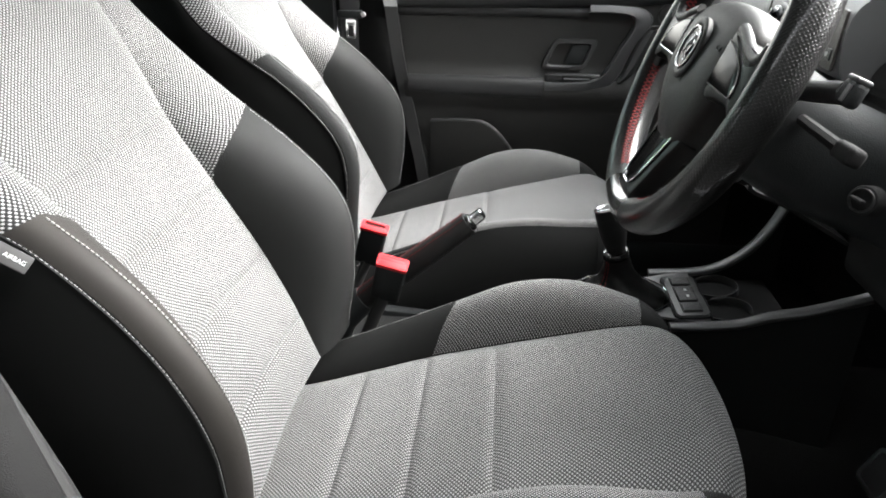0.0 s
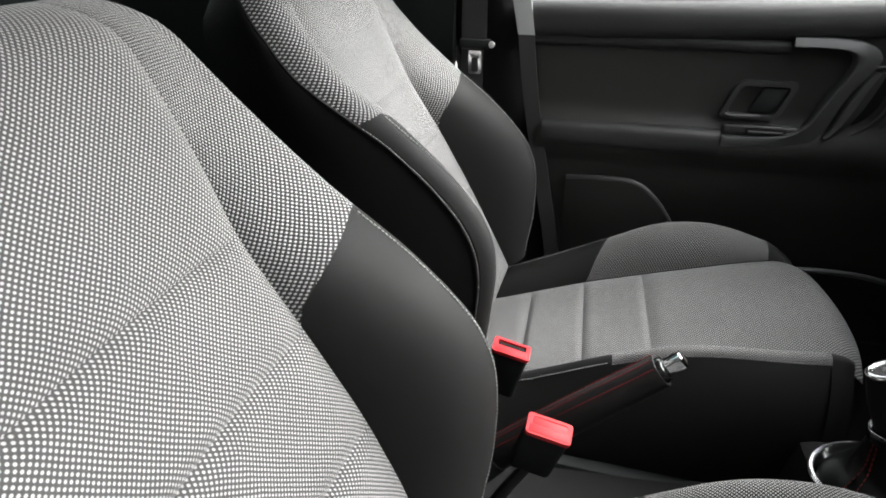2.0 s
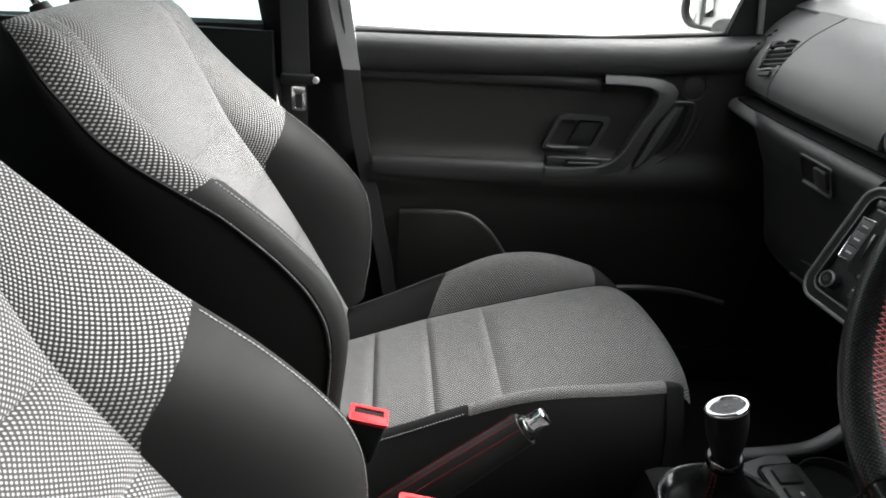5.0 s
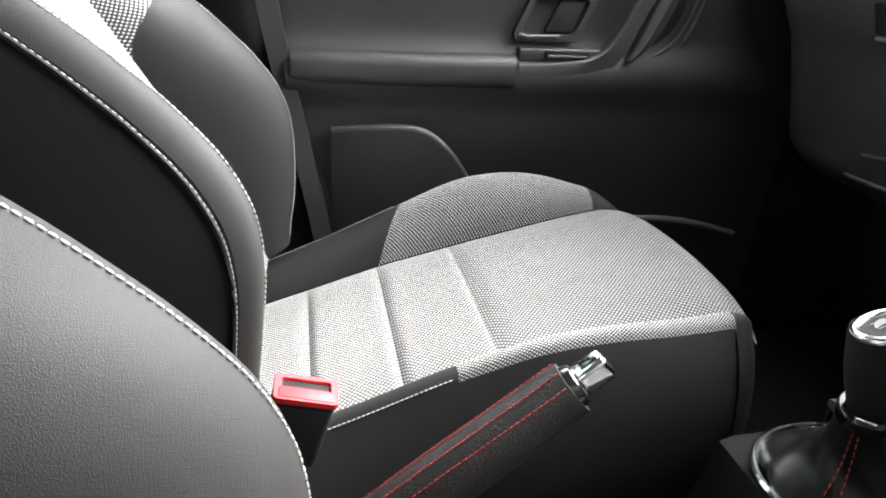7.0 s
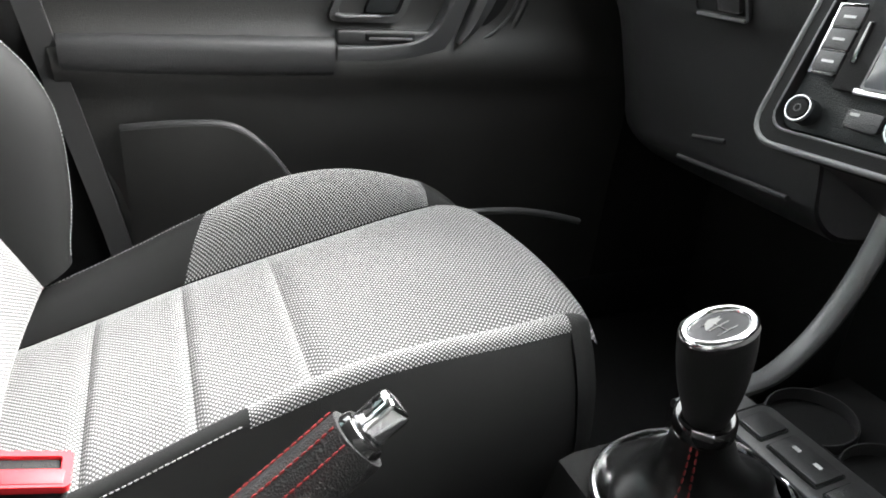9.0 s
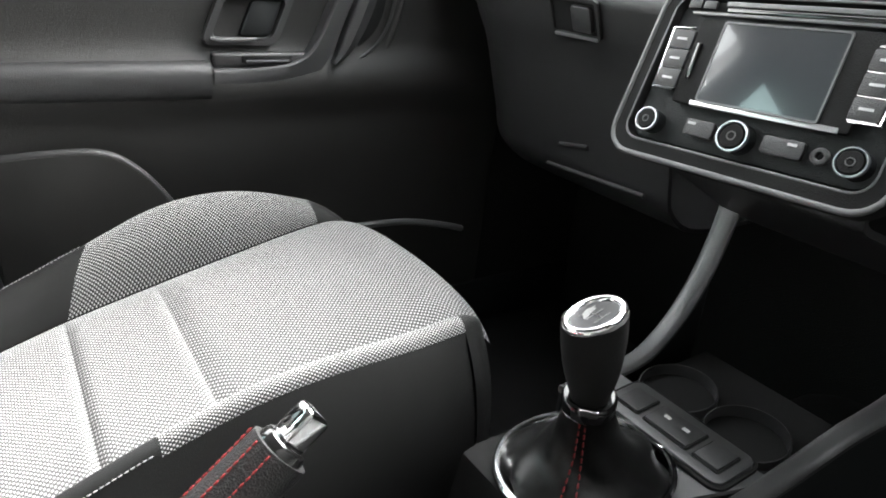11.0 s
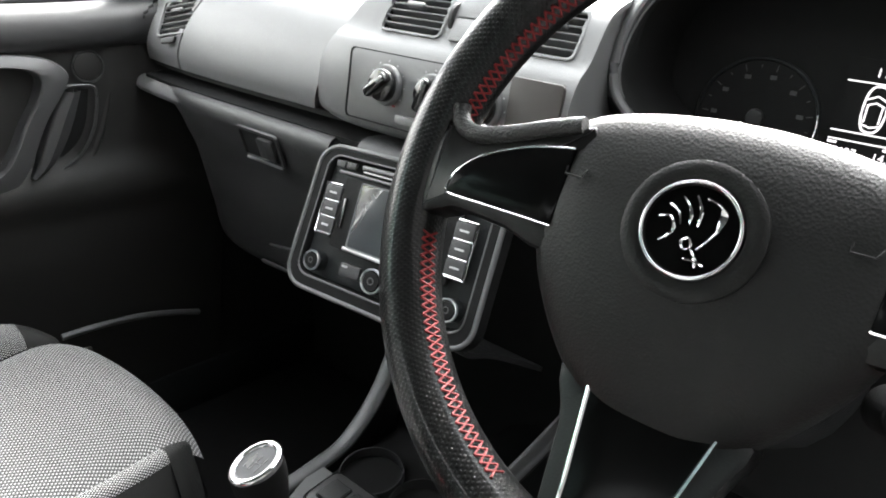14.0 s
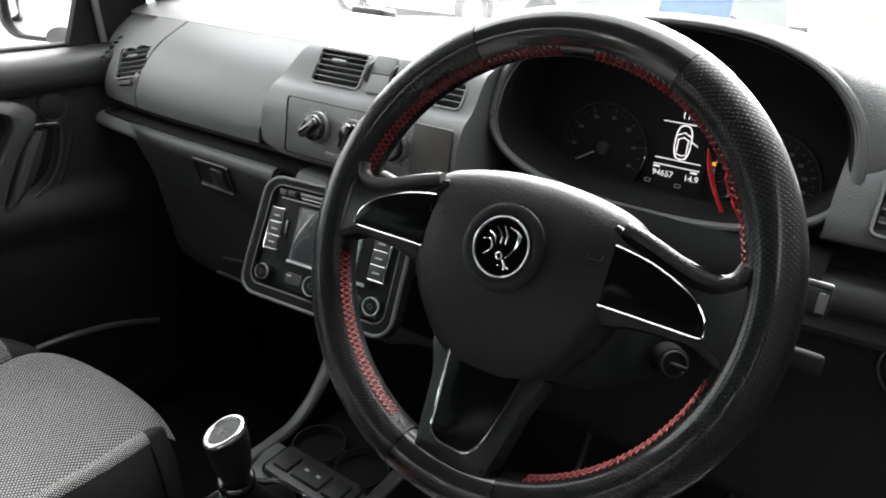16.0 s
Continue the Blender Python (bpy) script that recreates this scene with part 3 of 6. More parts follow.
    part("switch_slot", box((0.283, yb - 0.0405, 0.558), (0.076, 0.004, 0.011), 0.002), HOOD_LINING, ledge, "dark switch recess")
    part("switch", box((0.283, yb - 0.0425, 0.5555), (0.066, 0.006, 0.004), 0.0015), RAIL, ledge, "window switch")
    # bottle pocket
    pk = [(-0.09, yb - 0.035, 0.430), (-0.02, yb - 0.05, 0.438), (0.045, yb - 0.055, 0.436), (0.086, yb - 0.055, 0.410), (0.125, yb - 0.05, 0.360), (0.18, yb - 0.05, 0.27), (0.25, yb - 0.045, 0.235), (0.45, yb - 0.04, 0.225)]
    pts = spline(pk, 8)

    def pocket(u, v):
        i = min(len(pts) - 1, int(round(u * (len(pts) - 1))))
        p = pts[i]
        return Vector((p.x, p.y + 0.01 * v, p.z - (p.z - 0.06) * v))
    pocket_ob = part("door_pocket", grid(pocket, len(pts) - 1, 6, thick=0.008), DOOR_SKIN, d, "moulded door pocket")
    part("pocket_rim", tube(pts, 0.007, n=10), PLASTIC, pocket_ob)
    g = part("window_glass", grid(lambda u, v: Vector((-0.20 + 0.84 * u - 0.10 * v - 0.30 * u * v, 0.72 - 0.07 * v, 0.78 + 0.44 * v)), 2, 2), GLASS, d, "door window glass")
    g.visible_shadow = False
    part("window_seal", tube([(-0.20, 0.715, 0.785), (0.3, 0.715, 0.798), (0.56, 0.715, 0.820)], 0.005, n=8), RUBBER, d, "black window seal")
    quarter = part("mirror_corner", plate([(0.545, 0.82), (0.73, 0.80), (0.70, 0.92), (0.60, 1.02)], 0.015, Matrix.Translation((0, 0.70, 0)) @ Matrix(((1, 0, 0, 0), (0, 0, 1, 0), (0, 1, 0, 0), (0, 0, 0, 1)))), HOOD_LINING, d, "black mirror corner trim")
    part("frame_strip", tube([(0.608, 0.694, 0.826), (0.596, 0.694, 0.90), (0.575, 0.692, 0.98)], 0.006, 0.005, 10, up=(0, 1, 0), square=3.0), SATIN, d, "grey door frame strip")
    kick = spline([(0.40, yb - 0.05, 0.272), (0.46, yb - 0.055, 0.276), (0.53, yb - 0.055, 0.271), (0.60, yb - 0.05, 0.255), (0.66, yb - 0.045, 0.236)], 6)
    part("lower_edge", tube(kick, 0.006, n=8), SATIN, d, "smooth lower edge of the door panel")
    return d


passenger_door()


def wing_mirror():
    w = thing("wing_mirror", "dark wing mirror outside the passenger door window", "mirror")
    m = Matrix.Translation((0.612, 0.90, 0.870)) @ Matrix.Rotation(radians(-90 + 25), 4, "Z") @ Matrix.Rotation(radians(90), 4, "X")
    part("housing", plate(round_rect(0.20, 0.135, 0.045), 0.05, m @ Matrix.Translation((0, 0, -0.055)), 0.01), RUBBER, w, "black mirror housing")
    part("rim", frame_plate(round_rect(0.20, 0.135, 0.045), round_rect(0.182, 0.118, 0.04), 0.012, m), RUBBER, w)
    part("mirror_glass", plate(round_rect(0.186, 0.122, 0.042), 0.002, m), MIRROR, w, "silvered mirror glass")
    part("arm", tube([(0.60, 0.83, 0.82), (0.60, 0.74, 0.80)], 0.03, 0.02, 12), RUBBER, w)
    return w


wing_mirror()


def seat_belt():
    b = thing("seat_belt", "black seat belt hanging on the passenger door pillar", "seat belt")
    part("webbing", grid(lambda u, v: Vector((-0.315 + 0.045 * u - 0.01 * v, 0.640 + 0.02 * v, 0.70 + 0.44 * v)), 2, 10, thick=0.0025), WEB, b)
    part("webbing", grid(lambda u, v: Vector((-0.320 + 0.045 * u - 0.006 * v, 0.655 + 0.01 * v, 0.10 + 1.04 * v)), 2, 10, thick=0.0025), WEB, b)
    part("stopper", box((-0.292, 0.637, 0.702), (0.062, 0.020, 0.018), 0.004), PLASTIC_DARK, b)
    part("stud", cyl(0.006, 0.006, 0.008, Matrix.Translation((-0.258, 0.628, 0.703)) @ Matrix.Rotation(radians(90), 4, "X"), 16, 0.001), PALE_MARK, b, "pale belt stop button")
    m = Matrix.Translation((-0.290, 0.628, 0.668)) @ Matrix(((1, 0, 0, 0), (0, 0, -1, 0), (0, 1, 0, 0), (0, 0, 0, 1)))
    part("tongue", frame_plate(round_rect(0.026, 0.046, 0.004), round_rect(0.012, 0.026, 0.002, cy=-0.005), 0.003, m), CHROME, b, "steel belt tongue")
    return b


seat_belt()


# ---- front seats ----
RECLINE = radians(24.7)
BACK_UP, BACK_OUT = Vector((-math.sin(RECLINE), 0, math.cos(RECLINE))), Vector((math.cos(RECLINE), 0, math.sin(RECLINE)))
BACK_FOOT = Vector((-0.211, 0, 0.27))
BACK_TOP = 0.676
RIDGE_S = [(0.0, 0.215), (0.08, 0.234), (0.2, 0.246), (0.36, 0.242), (0.44, 0.238), (0.5, 0.238), (0.57, 0.226), (0.64, 0.196), (0.72, 0.165)]
# each half of a backrest: half width of the cloth panel, depth of the bolster's ridge, height at which the black cloth ends on the ridge
PLAIN = ([(0.0, 0.138), (0.05, 0.150), (0.1, 0.160), (0.2, 0.166), (0.32, 0.155), (0.43, 0.139), (0.50, 0.150), (0.58, 0.150), (0.64, 0.142), (0.72, 0.125)],
         [(0.0, 0.05), (0.05, 0.09), (0.10, 0.115), (0.15, 0.138), (0.20, 0.147), (0.25, 0.138), (0.30, 0.120), (0.35, 0.099), (0.394, 0.074), (0.44, 0.053), (0.5, 0.026), (0.57, 0.006), (0.64, 0.001), (0.72, 0.0)], 0.394)
NARROW = ([(0.0, 0.19), (0.1, 0.19), (0.2, 0.186), (0.32, 0.168), (0.43, 0.128), (0.50, 0.132), (0.58, 0.134), (0.64, 0.128), (0.72, 0.115)], PLAIN[1], 0.394)
WORN = ([(0.0, 0.18), (0.1, 0.176), (0.2, 0.168), (0.32, 0.152), (0.43, 0.146), (0.48, 0.172), (0.54, 0.192), (0.60, 0.196), (0.64, 0.182), (0.72, 0.15)],
        [(0.0, 0.035), (0.05, 0.055), (0.10, 0.084), (0.15, 0.115), (0.20, 0.142), (0.25, 0.149), (0.30, 0.138), (0.35, 0.119), (0.40, 0.093), (0.44, 0.072), (0.5, 0.042), (0.57, 0.016), (0.64, 0.004), (0.72, 0.0)], 0.438)
OUTBOARD = ([(0.0, 0.19), (0.10, 0.20), (0.2, 0.198), (0.32, 0.182), (0.42, 0.166), (0.50, 0.178), (0.58, 0.168), (0.64, 0.152), (0.72, 0.13)],
            [(0.0, 0.035), (0.06, 0.078), (0.11, 0.105), (0.16, 0.126), (0.22, 0.134), (0.28, 0.127), (0.34, 0.111), (0.39, 0.088), (0.44, 0.062), (0.5, 0.038), (0.6, 0.014), (0.72, 0.0)], 0.42)
INSERT_D = [(0.0, 0.020), (0.1, 0.017), (0.2, 0.013), (0.32, 0.008), (0.43, 0.005), (0.6, 0.002), (0.72, 0.0)]
CREASES = (0.0, 0.075, 0.19, 0.315, 0.43, BACK_TOP)


def back_point(s, h, d):
    k = min(1.0, max(0.0, (h - 0.60) / 0.088))
    d -= (d + 0.055) * k ** 2.2
    return BACK_FOOT + BACK_UP * (h - 0.012 * k * k) + BACK_OUT * d + Vector((0, s * (1 - 0.10 * k * k), 0))


def bez(p0, p1, p2, t):
    return tuple((1 - t) ** 2 * a + 2 * t * (1 - t) * b + t * t * c for a, b, c in zip(p0, p1, p2))


def back_profile(t, h, half):
    """Across the bolster: 0 inner seam, 1 ridge, 1.35 outer piping, 2.2 rear edge."""
    w, d = smooth(half[0], h), smooth(half[1], h)
    r = max(smooth(RIDGE_S, h), w + 0.03)
    if t <= 1:
        return bez((w, smooth(INSERT_D, h) + 0.003), (w + 0.22 * (r - w), max(0.92 * d, smooth(INSERT_D, h) + 0.012)), (r, d), t)
    o = 0.023 + 0.014 * min(1.0, max(0.0, (h - 0.40) / 0.12))
    if t <= 1.35:
        return bez((r, d), (r + 0.7 * o, d + 0.002), (r + o, d - 0.87 * o), (t - 1) / 0.35)
    return bez((r + o, d - 0.87 * o), (r + 1.4 * o, -0.03), (r + 0.004, -0.115), (t - 1.35) / 0.85)


def cut_line(t, half):
    return 0.320 + (half[2] - 0.320) * min(t, 1.0) ** 0.55


def cushion_z(x):
    return 0.281 + 0.265 * x


CUSH_R = [(-0.28, 0.198), (-0.2, 0.208), (-0.1, 0.219), (0.1, 0.229), (0.22, 0.228), (0.30, 0.214), (0.36, 0.19)]
CUSH_B = [(-0.24, 0.030), (-0.1, 0.046), (0.0, 0.064), (0.09, 0.082), (0.17, 0.073), (0.25, 0.042), (0.30, 0.012), (0.36, 0.0)]
NEAR_R = [(-0.28, 0.19), (-0.1, 0.194), (0.0, 0.197), (0.1, 0.204), (0.2, 0.204), (0.29, 0.190), (0.36, 0.172)]
NEAR_B = [(-0.24, 0.034), (-0.1, 0.050), (0.0, 0.068), (0.09, 0.078), (0.17, 0.066), (0.25, 0.042), (0.30, 0.027), (0.36, 0.008)]
CUSH_W = [(-0.22, 0.155), (-0.13, 0.167), (-0.03, 0.182), (0.1, 0.184), (0.25, 0.182), (0.36, 0.165)]
SEAMS = (-0.275, -0.135, -0.035, 0.073, 0.362)


def cushion_point(x, s, d):
    k = min(1.0, max(0.0, (x - 0.285) / 0.077))
    return Vector((x - 0.004 * k ** 3, s, cushion_z(x) + d - 0.042 * k ** 2.4))


def cushion_profile(t, x, sat_on=False):
    """Across the cushion's bolster: 0 inner seam, 1 ridge, 1.3 edge of the cloth, 2.2 foot of the side."""
    r, b = smooth(NEAR_R if sat_on else CUSH_R, x), smooth(NEAR_B if sat_on else CUSH_B, x)
    w = min(smooth(CUSH_W, x), r - 0.022)
    if t <= 1:
        return bez((w, -0.004), (w + 0.30 * (r - w), 0.95 * b), (r, b), t)
    if t <= 1.3:
        return bez((r, b), (r + 0.010, b + 0.001), (r + 0.014, b - 0.010), (t - 1) / 0.3)
    return bez((r + 0.014, b - 0.010), (r + (0.075 if sat_on else 0.030), -0.06), (r + (0.040 if sat_on else 0.010), -0.02 - cushion_z(x) + 0.17), (t - 1.3) / 0.9)


def make_seat(label, halves):
    seat = thing("front_seat", label, "car seat", "front seats")
    backrest = part("backrest", grid(lambda u, v: back_point((2 * u - 1) * (smooth(RIDGE_S, v * BACK_TOP) + 0.006), v * BACK_TOP, -0.113 - 0.03 * (1 - (2 * u - 1) ** 4) * math.sin(math.pi * v)), 16, 24), BLACK_CLOTH, seat, "black cloth rear shell of the backrest")
    # cloth panels between the cross seams
    for h0, h1 in zip(CREASES, CREASES[1:]):
        def face(u, v, h0=h0, h1=h1):
            h = h0 + (h1 - h0) * v
            e = 2 * u - 1
            puff = 0.15 + 0.85 * min(1.0, (math.sin(math.pi * min(1, max(0, v))) * (2.2 if h1 < BACK_TOP else 2.6))) ** 0.6 if h1 < BACK_TOP else min(1.0, 0.30 + 0.7 * min(1.0, v * 9) ** 0.6)
            return back_point(e * smooth(halves[1 if e > 0 else -1][0], h), h, smooth(INSERT_D, h) + 0.016 * e * e - 0.012 * (1 - (1 - abs(e) ** 8) * puff))
        part("insert_panel", grid(face, 28, 22 if h1 < BACK_TOP else 34, uv=lambda u, v, h0=h0, h1=h1: ((2 * u - 1) * 0.16, h0 + (h1 - h0) * v)), CLOTH, backrest, "pale grey dotted cloth")
    for side in (1, -1):
        half = halves[side]

        def upper(u, v):
            t = 1.35 * u
            h = cut_line(t, half) + (BACK_TOP - cut_line(t, half)) * v
            s, d = back_profile(t, h, half)
            return back_point(side * s, h, d)

        def lower(u, v):
            t = 1.35 * u
            h = cut_line(t, half) * v
            s, d = back_profile(t, h, half)
            return back_point(side * s, h, d)

        def outer(u, v):
            t = 1.35 + 0.85 * u
            s, d = back_profile(t, BACK_TOP * v, half)
            return back_point(side * s, BACK_TOP * v, d)

        part("bolster_top", grid(upper, 22, 30, uv=lambda u, v, half=half: (u * 0.14 + 0.3, cut_line(1.35 * u, half) + (BACK_TOP - cut_line(1.35 * u, half)) * v)), CLOTH_SIDE, backrest, "darker dotted cloth side bolster")
        part("bolster", grid(lower, 22, 30), WORN_LIT_CLOTH if half is OUTBOARD else BLACK_CLOTH, backrest, "worn black side bolster, side light painted in brownish" if half is OUTBOARD else "smooth black side bolster")
        part("side_panel", grid(outer, 12, 34), BLACK_CLOTH, backrest)

        def row(t, h0, h1, lift=0.0008, side=side, half=half):
            out = []
            for k in range(61):
                h = h0 + (h1 - h0) * k / 60
                s, d = back_profile(t, h, half)
                out.append(back_point(side * s, h, d + lift))
            return out
        bm = stitches(row(1.0, 0.01, half[2] - 0.004))
        me = bpy.data.meshes.new("tmp")
        stitches(row(1.36, 0.01, half[2] - 0.004)).to_mesh(me)
        bm.from_mesh(me)
        bpy.data.meshes.remove(me)
        part("stitching", bm, WHITE_THREAD, backrest, "white contrast stitching", kind="stuff", smooth=False)
        part("piping", tube(row(1.36, 0.01, 0.66, lift=-0.0012), 0.0022, n=6), BLACK_CLOTH, backrest)
    # lid over the top edge
    part("top_cap", grid(lambda u, v: back_point((2 * u - 1) * (0.166 + 0.02 * v), BACK_TOP - 0.004 * v * v, -0.055 - 0.065 * v), 12, 4), BLACK_CLOTH, backrest)

    cushion = part("seat_cushion", grid(lambda u, v: Vector((0.352 + 0.028 * (1 - (2 * u - 1) ** 2) - 0.028 * v - 0.004 * (2 * u - 1) ** 4, (2 * u - 1) * (0.19 + 0.03 * v), 0.30 - 0.17 * v)), 14, 8), BLACK_CLOTH, seat, "black cloth front of the seat cushion")
    for x0, x1 in zip(SEAMS, SEAMS[1:]):
        def top(u, v, x0=x0, x1=x1):
            e = 2 * u - 1
            last = x1 == SEAMS[-1]
            bow = 0.016 * (1 - e * e) * v if last else 0.0
            x = x0 + (x1 - x0) * v
            puff = (0.5 + 0.5 * min(1.0, math.sin(math.pi * v) * 3.5) ** 0.7) if not last else 0.5 + 0.5 * min(1.0, v * 14) ** 0.7
            return cushion_point(x, e * smooth(CUSH_W, x), bow * 0.2 + 0.017 * (1 - abs(e) ** 6) * puff - 0.006) + Vector((bow, 0, 0))
        part("insert_panel", grid(top, 28, 18 if x1 < 0.3 else 34, uv=lambda u, v, x0=x0, x1=x1: ((2 * u - 1) * 0.17, x0 + (x1 - x0) * v)), CLOTH, cushion, "pale grey dotted cloth")
    for side in (1, -1):
        flat = halves[side] is WORN

        def cut(t):
            return -0.03 + 0.034 * min(t, 1.0)

        def front(u, v):
            t = 1.3 * u
            x = cut(t) + (0.296 - cut(t)) * v
            s, d = cushion_profile(t, x, flat)
            return cushion_point(x, side * s, d)

        def cap(u, v):
            t, x = 2.2 * u, 0.296 + 0.044 * v
            s, d = cushion_profile(t, x, flat)
            p = cushion_point(x, side * s, d - 0.004 * v)
            p.y -= side * 0.028 * v * v * u
            return p

        def rear(u, v):
            t = 1.3 * u
            x = -0.265 + (cut(t) + 0.265) * v
            s, d = cushion_profile(t, x, flat)
            return cushion_point(x, side * s, d)

        def flank(u, v):
            x = -0.265 + (0.296 + 0.265) * v
            s, d = cushion_profile(1.3 + 0.9 * u, x, flat)
            p = cushion_point(x, side * s, d)
            if u > 0:
                k = max(0.0, (x - 0.25) / 0.11)
                p.y -= side * 0.02 * k * k
            return p

        part("bolster_front", grid(front, 22, 34, uv=lambda u, v: (0.3 + 0.13 * u, cut(1.3 * u) + (0.36 - cut(1.3 * u)) * v)), CLOTH_SIDE, cushion, "darker dotted cloth thigh bolster")
        part("nose_cap", grid(cap, 30, 8), BLACK_CLOTH, cushion, "black cloth corner of the cushion")
        part("bolster_rear", grid(rear, 18, 18), BLACK_CLOTH, cushion, "smooth black rear of the thigh bolster")
        part("side_panel", grid(flank, 12, 34), BLACK_CLOTH, cushion)
        pts = []
        for k in range(41):
            x = -0.2 + 0.2 * k / 40
            s, d = cushion_profile(1.24 if flat else 1.05, x, flat)
            pts.append(cushion_point(x, side * (s + 0.001), d + 0.001))
        part("stitching", stitches(pts, 0.0036, 0.0014, 0.0006), WHITE_THREAD, cushion, "white contrast stitching", kind="stuff", smooth=False)
        # base valance
        pts = [(-0.24, 0.09), (-0.24, 0.20), (-0.16, 0.205), (0.05, 0.19), (0.22, 0.18), (0.31, 0.17), (0.335, 0.15), (0.30, 0.105), (0.22, 0.075), (0.0, 0.06), (-0.18, 0.06)]
        m = Matrix.Translation((0, 0.252 * side, 0)) @ Matrix(((1, 0, 0, 0), (0, 0, side, 0), (0, 1, 0, 0), (0, 0, 0, 1)))
        part("valance", plate([(p.x, p.y) for p in spline([(x, z, 0) for x, z in pts], 4, True)], 0.022, m, 0.006), PLASTIC_DARK, cushion, "black plastic seat base valance")
        part("runner", box((0.02, side * 0.19, 0.035), (0.56, 0.035, 0.05), 0.006), RUBBER, seat, "dark steel seat runner")
    part("seat_pan", box((0.03, 0, 0.13), (0.52, 0.42, 0.10), 0.02, 3), PLASTIC_DARK, seat)
    # headrest on two posts
    hc = BACK_FOOT + BACK_UP * 0.86 + BACK_OUT * -0.03
    head = bmesh.new()
    bmesh.ops.create_cube(head, size=1.0)
    bmesh.ops.subdivide_edges(head, edges=head.edges[:], cuts=6, use_grid_fill=True)
    for v in head.verts:
        x, y, z = (c * 2 for c in v.co)
        v.co = (0.05 * x * (1 - 0.25 * z * z) * (1 - 0.2 * y * y), 0.135 * y * (1 - 0.12 * z * z), 0.085 * z * (1 - 0.10 * y * y))
    bmesh.ops.transform(head, matrix=Matrix.Translation(hc) @ Matrix.Rotation(-RECLINE * 0.7, 4, "Y"), verts=head.verts)
    headrest = part("headrest", head, BLACK_CLOTH, seat, "black cloth headrest")
    for y in (-0.06, 0.06):
        a = back_point(y, BACK_TOP - 0.03, -0.085)
        part("post", tube([a, a + BACK_UP * 0.13], 0.006, n=12), CHROME, headrest, "chrome headrest post")
        part("collar", cyl(0.014, 0.012, 0.012, Matrix.Translation(a + BACK_UP * 0.032) @ Matrix.Rotation(-RECLINE, 4, "Y"), 20, 0.002), RUBBER, headrest, "black plastic post collar")
    return seat


passenger_seat = make_seat("front passenger seat in pale dotted cloth with black bolsters", {1: NARROW, -1: WORN})
passenger_seat.matrix_world = pose(0, 0.325, 0)
driver_seat = make_seat("driver's seat in pale dotted cloth behind the steering wheel", {1: PLAIN, -1: OUTBOARD})
driver_seat.matrix_world = pose(0.012, -0.375, 0)
for piece in driver_seat.children:
    if piece.name.startswith("seat_cushion"):
        piece.location.x = 0.018  # its cushion is drawn out further
# sewn-in tag on the outer bolster of the driver's seat
tag_at = Matrix.Translation((0, 0.375, 0)) @ Matrix(((0.673, 0.347, 0.653, -0.325), (0.292, 0.687, -0.666, -0.657), (-0.679, 0.639, 0.361, 0.661), (0, 0, 0, 1)))
tag = part("fabric_tag", plate(round_rect(0.034, 0.016, 0.0015), 0.0025, tag_at, 0.0008), RUBBER, driver_seat, "small black woven seat tag")
lettering("AIRBAG", 0.0054, tag_at @ Matrix.Translation((0.004, 0, 0.0028)), mat("white tag print", (0.6, 0.6, 0.6), 0.7), tag, label="white tag lettering")


# ---- dashboard ----
def swept(profile, y0, y1, ny=12, shift=None):
    """A profile of (x, z) points carried along y."""
    pts = spline([(x, 0, z) for x, z in profile], 5)
    n = len(pts) - 1

    def fn(u, v):
        p, y = pts[int(round(v * n))], y0 + (y1 - y0) * u
        dx, dz = shift(y, v) if shift else (0, 0)
        return Vector((p.x + dx, y, p.z + dz))
    return grid(fn, ny, n, thick=0.006)


def bend(y, v):
    """The dashboard's ends curve away towards the doors."""
    k = max(0.0, abs(y + 0.02) - 0.42) / 0.25
    return 0.018 * k * k, 0.0


def edged(profile, ya, yb, ny=16, shift=None, skip=None):
    """A profile of (x, z) points carried between two edges that lean with the height."""
    pts = spline([(x, 0, z) for x, z in profile], 5)
    n = len(pts) - 1

    def fn(u, v):
        p = pts[int(round(v * n))]
        y = lerp(ya, p.z) * (1 - u) + lerp(yb, p.z) * u
        dx, dz = shift(y, v) if shift else (0, 0)
        return Vector((p.x + dx, y, p.z + dz))
    return grid(fn, ny, n, thick=0.006, skip=skip)


def off(edge, d):
    return [(z, y + d) for z, y in edge]


def pad_shift(y, v):
    """The top pad starts behind the binnacle hood."""
    k = max(0.0, min(1.0, (0.285 - abs(y + 0.3625)) / 0.03))
    k = k * k * (3 - 2 * k)
    return bend(y, v)[0] + 0.13 * k * (1 - v), 0.012 * k * (1 - v)


def low_bend(y, v):
    """Under the ledge the passenger end rounds away towards the bulkhead."""
    k = max(0.0, y - 0.47)
    return bend(y, v)[0] + 2.6 * k * k * min(1.0, v * 2.5), 0.0


dash = thing("dashboard", "charcoal moulded dashboard, its lower half darkened for shade", "dashboard", kind="structure")
PAD = [(0.645, 0.882), (0.70, 0.905), (0.80, 0.918), (0.95, 0.915), (1.12, 0.895)]
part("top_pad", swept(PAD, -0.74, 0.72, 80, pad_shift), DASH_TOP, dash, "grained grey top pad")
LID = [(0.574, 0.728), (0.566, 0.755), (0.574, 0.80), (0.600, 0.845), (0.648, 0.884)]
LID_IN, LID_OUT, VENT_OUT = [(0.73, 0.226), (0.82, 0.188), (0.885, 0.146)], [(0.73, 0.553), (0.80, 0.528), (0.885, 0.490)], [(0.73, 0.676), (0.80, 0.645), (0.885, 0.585)]
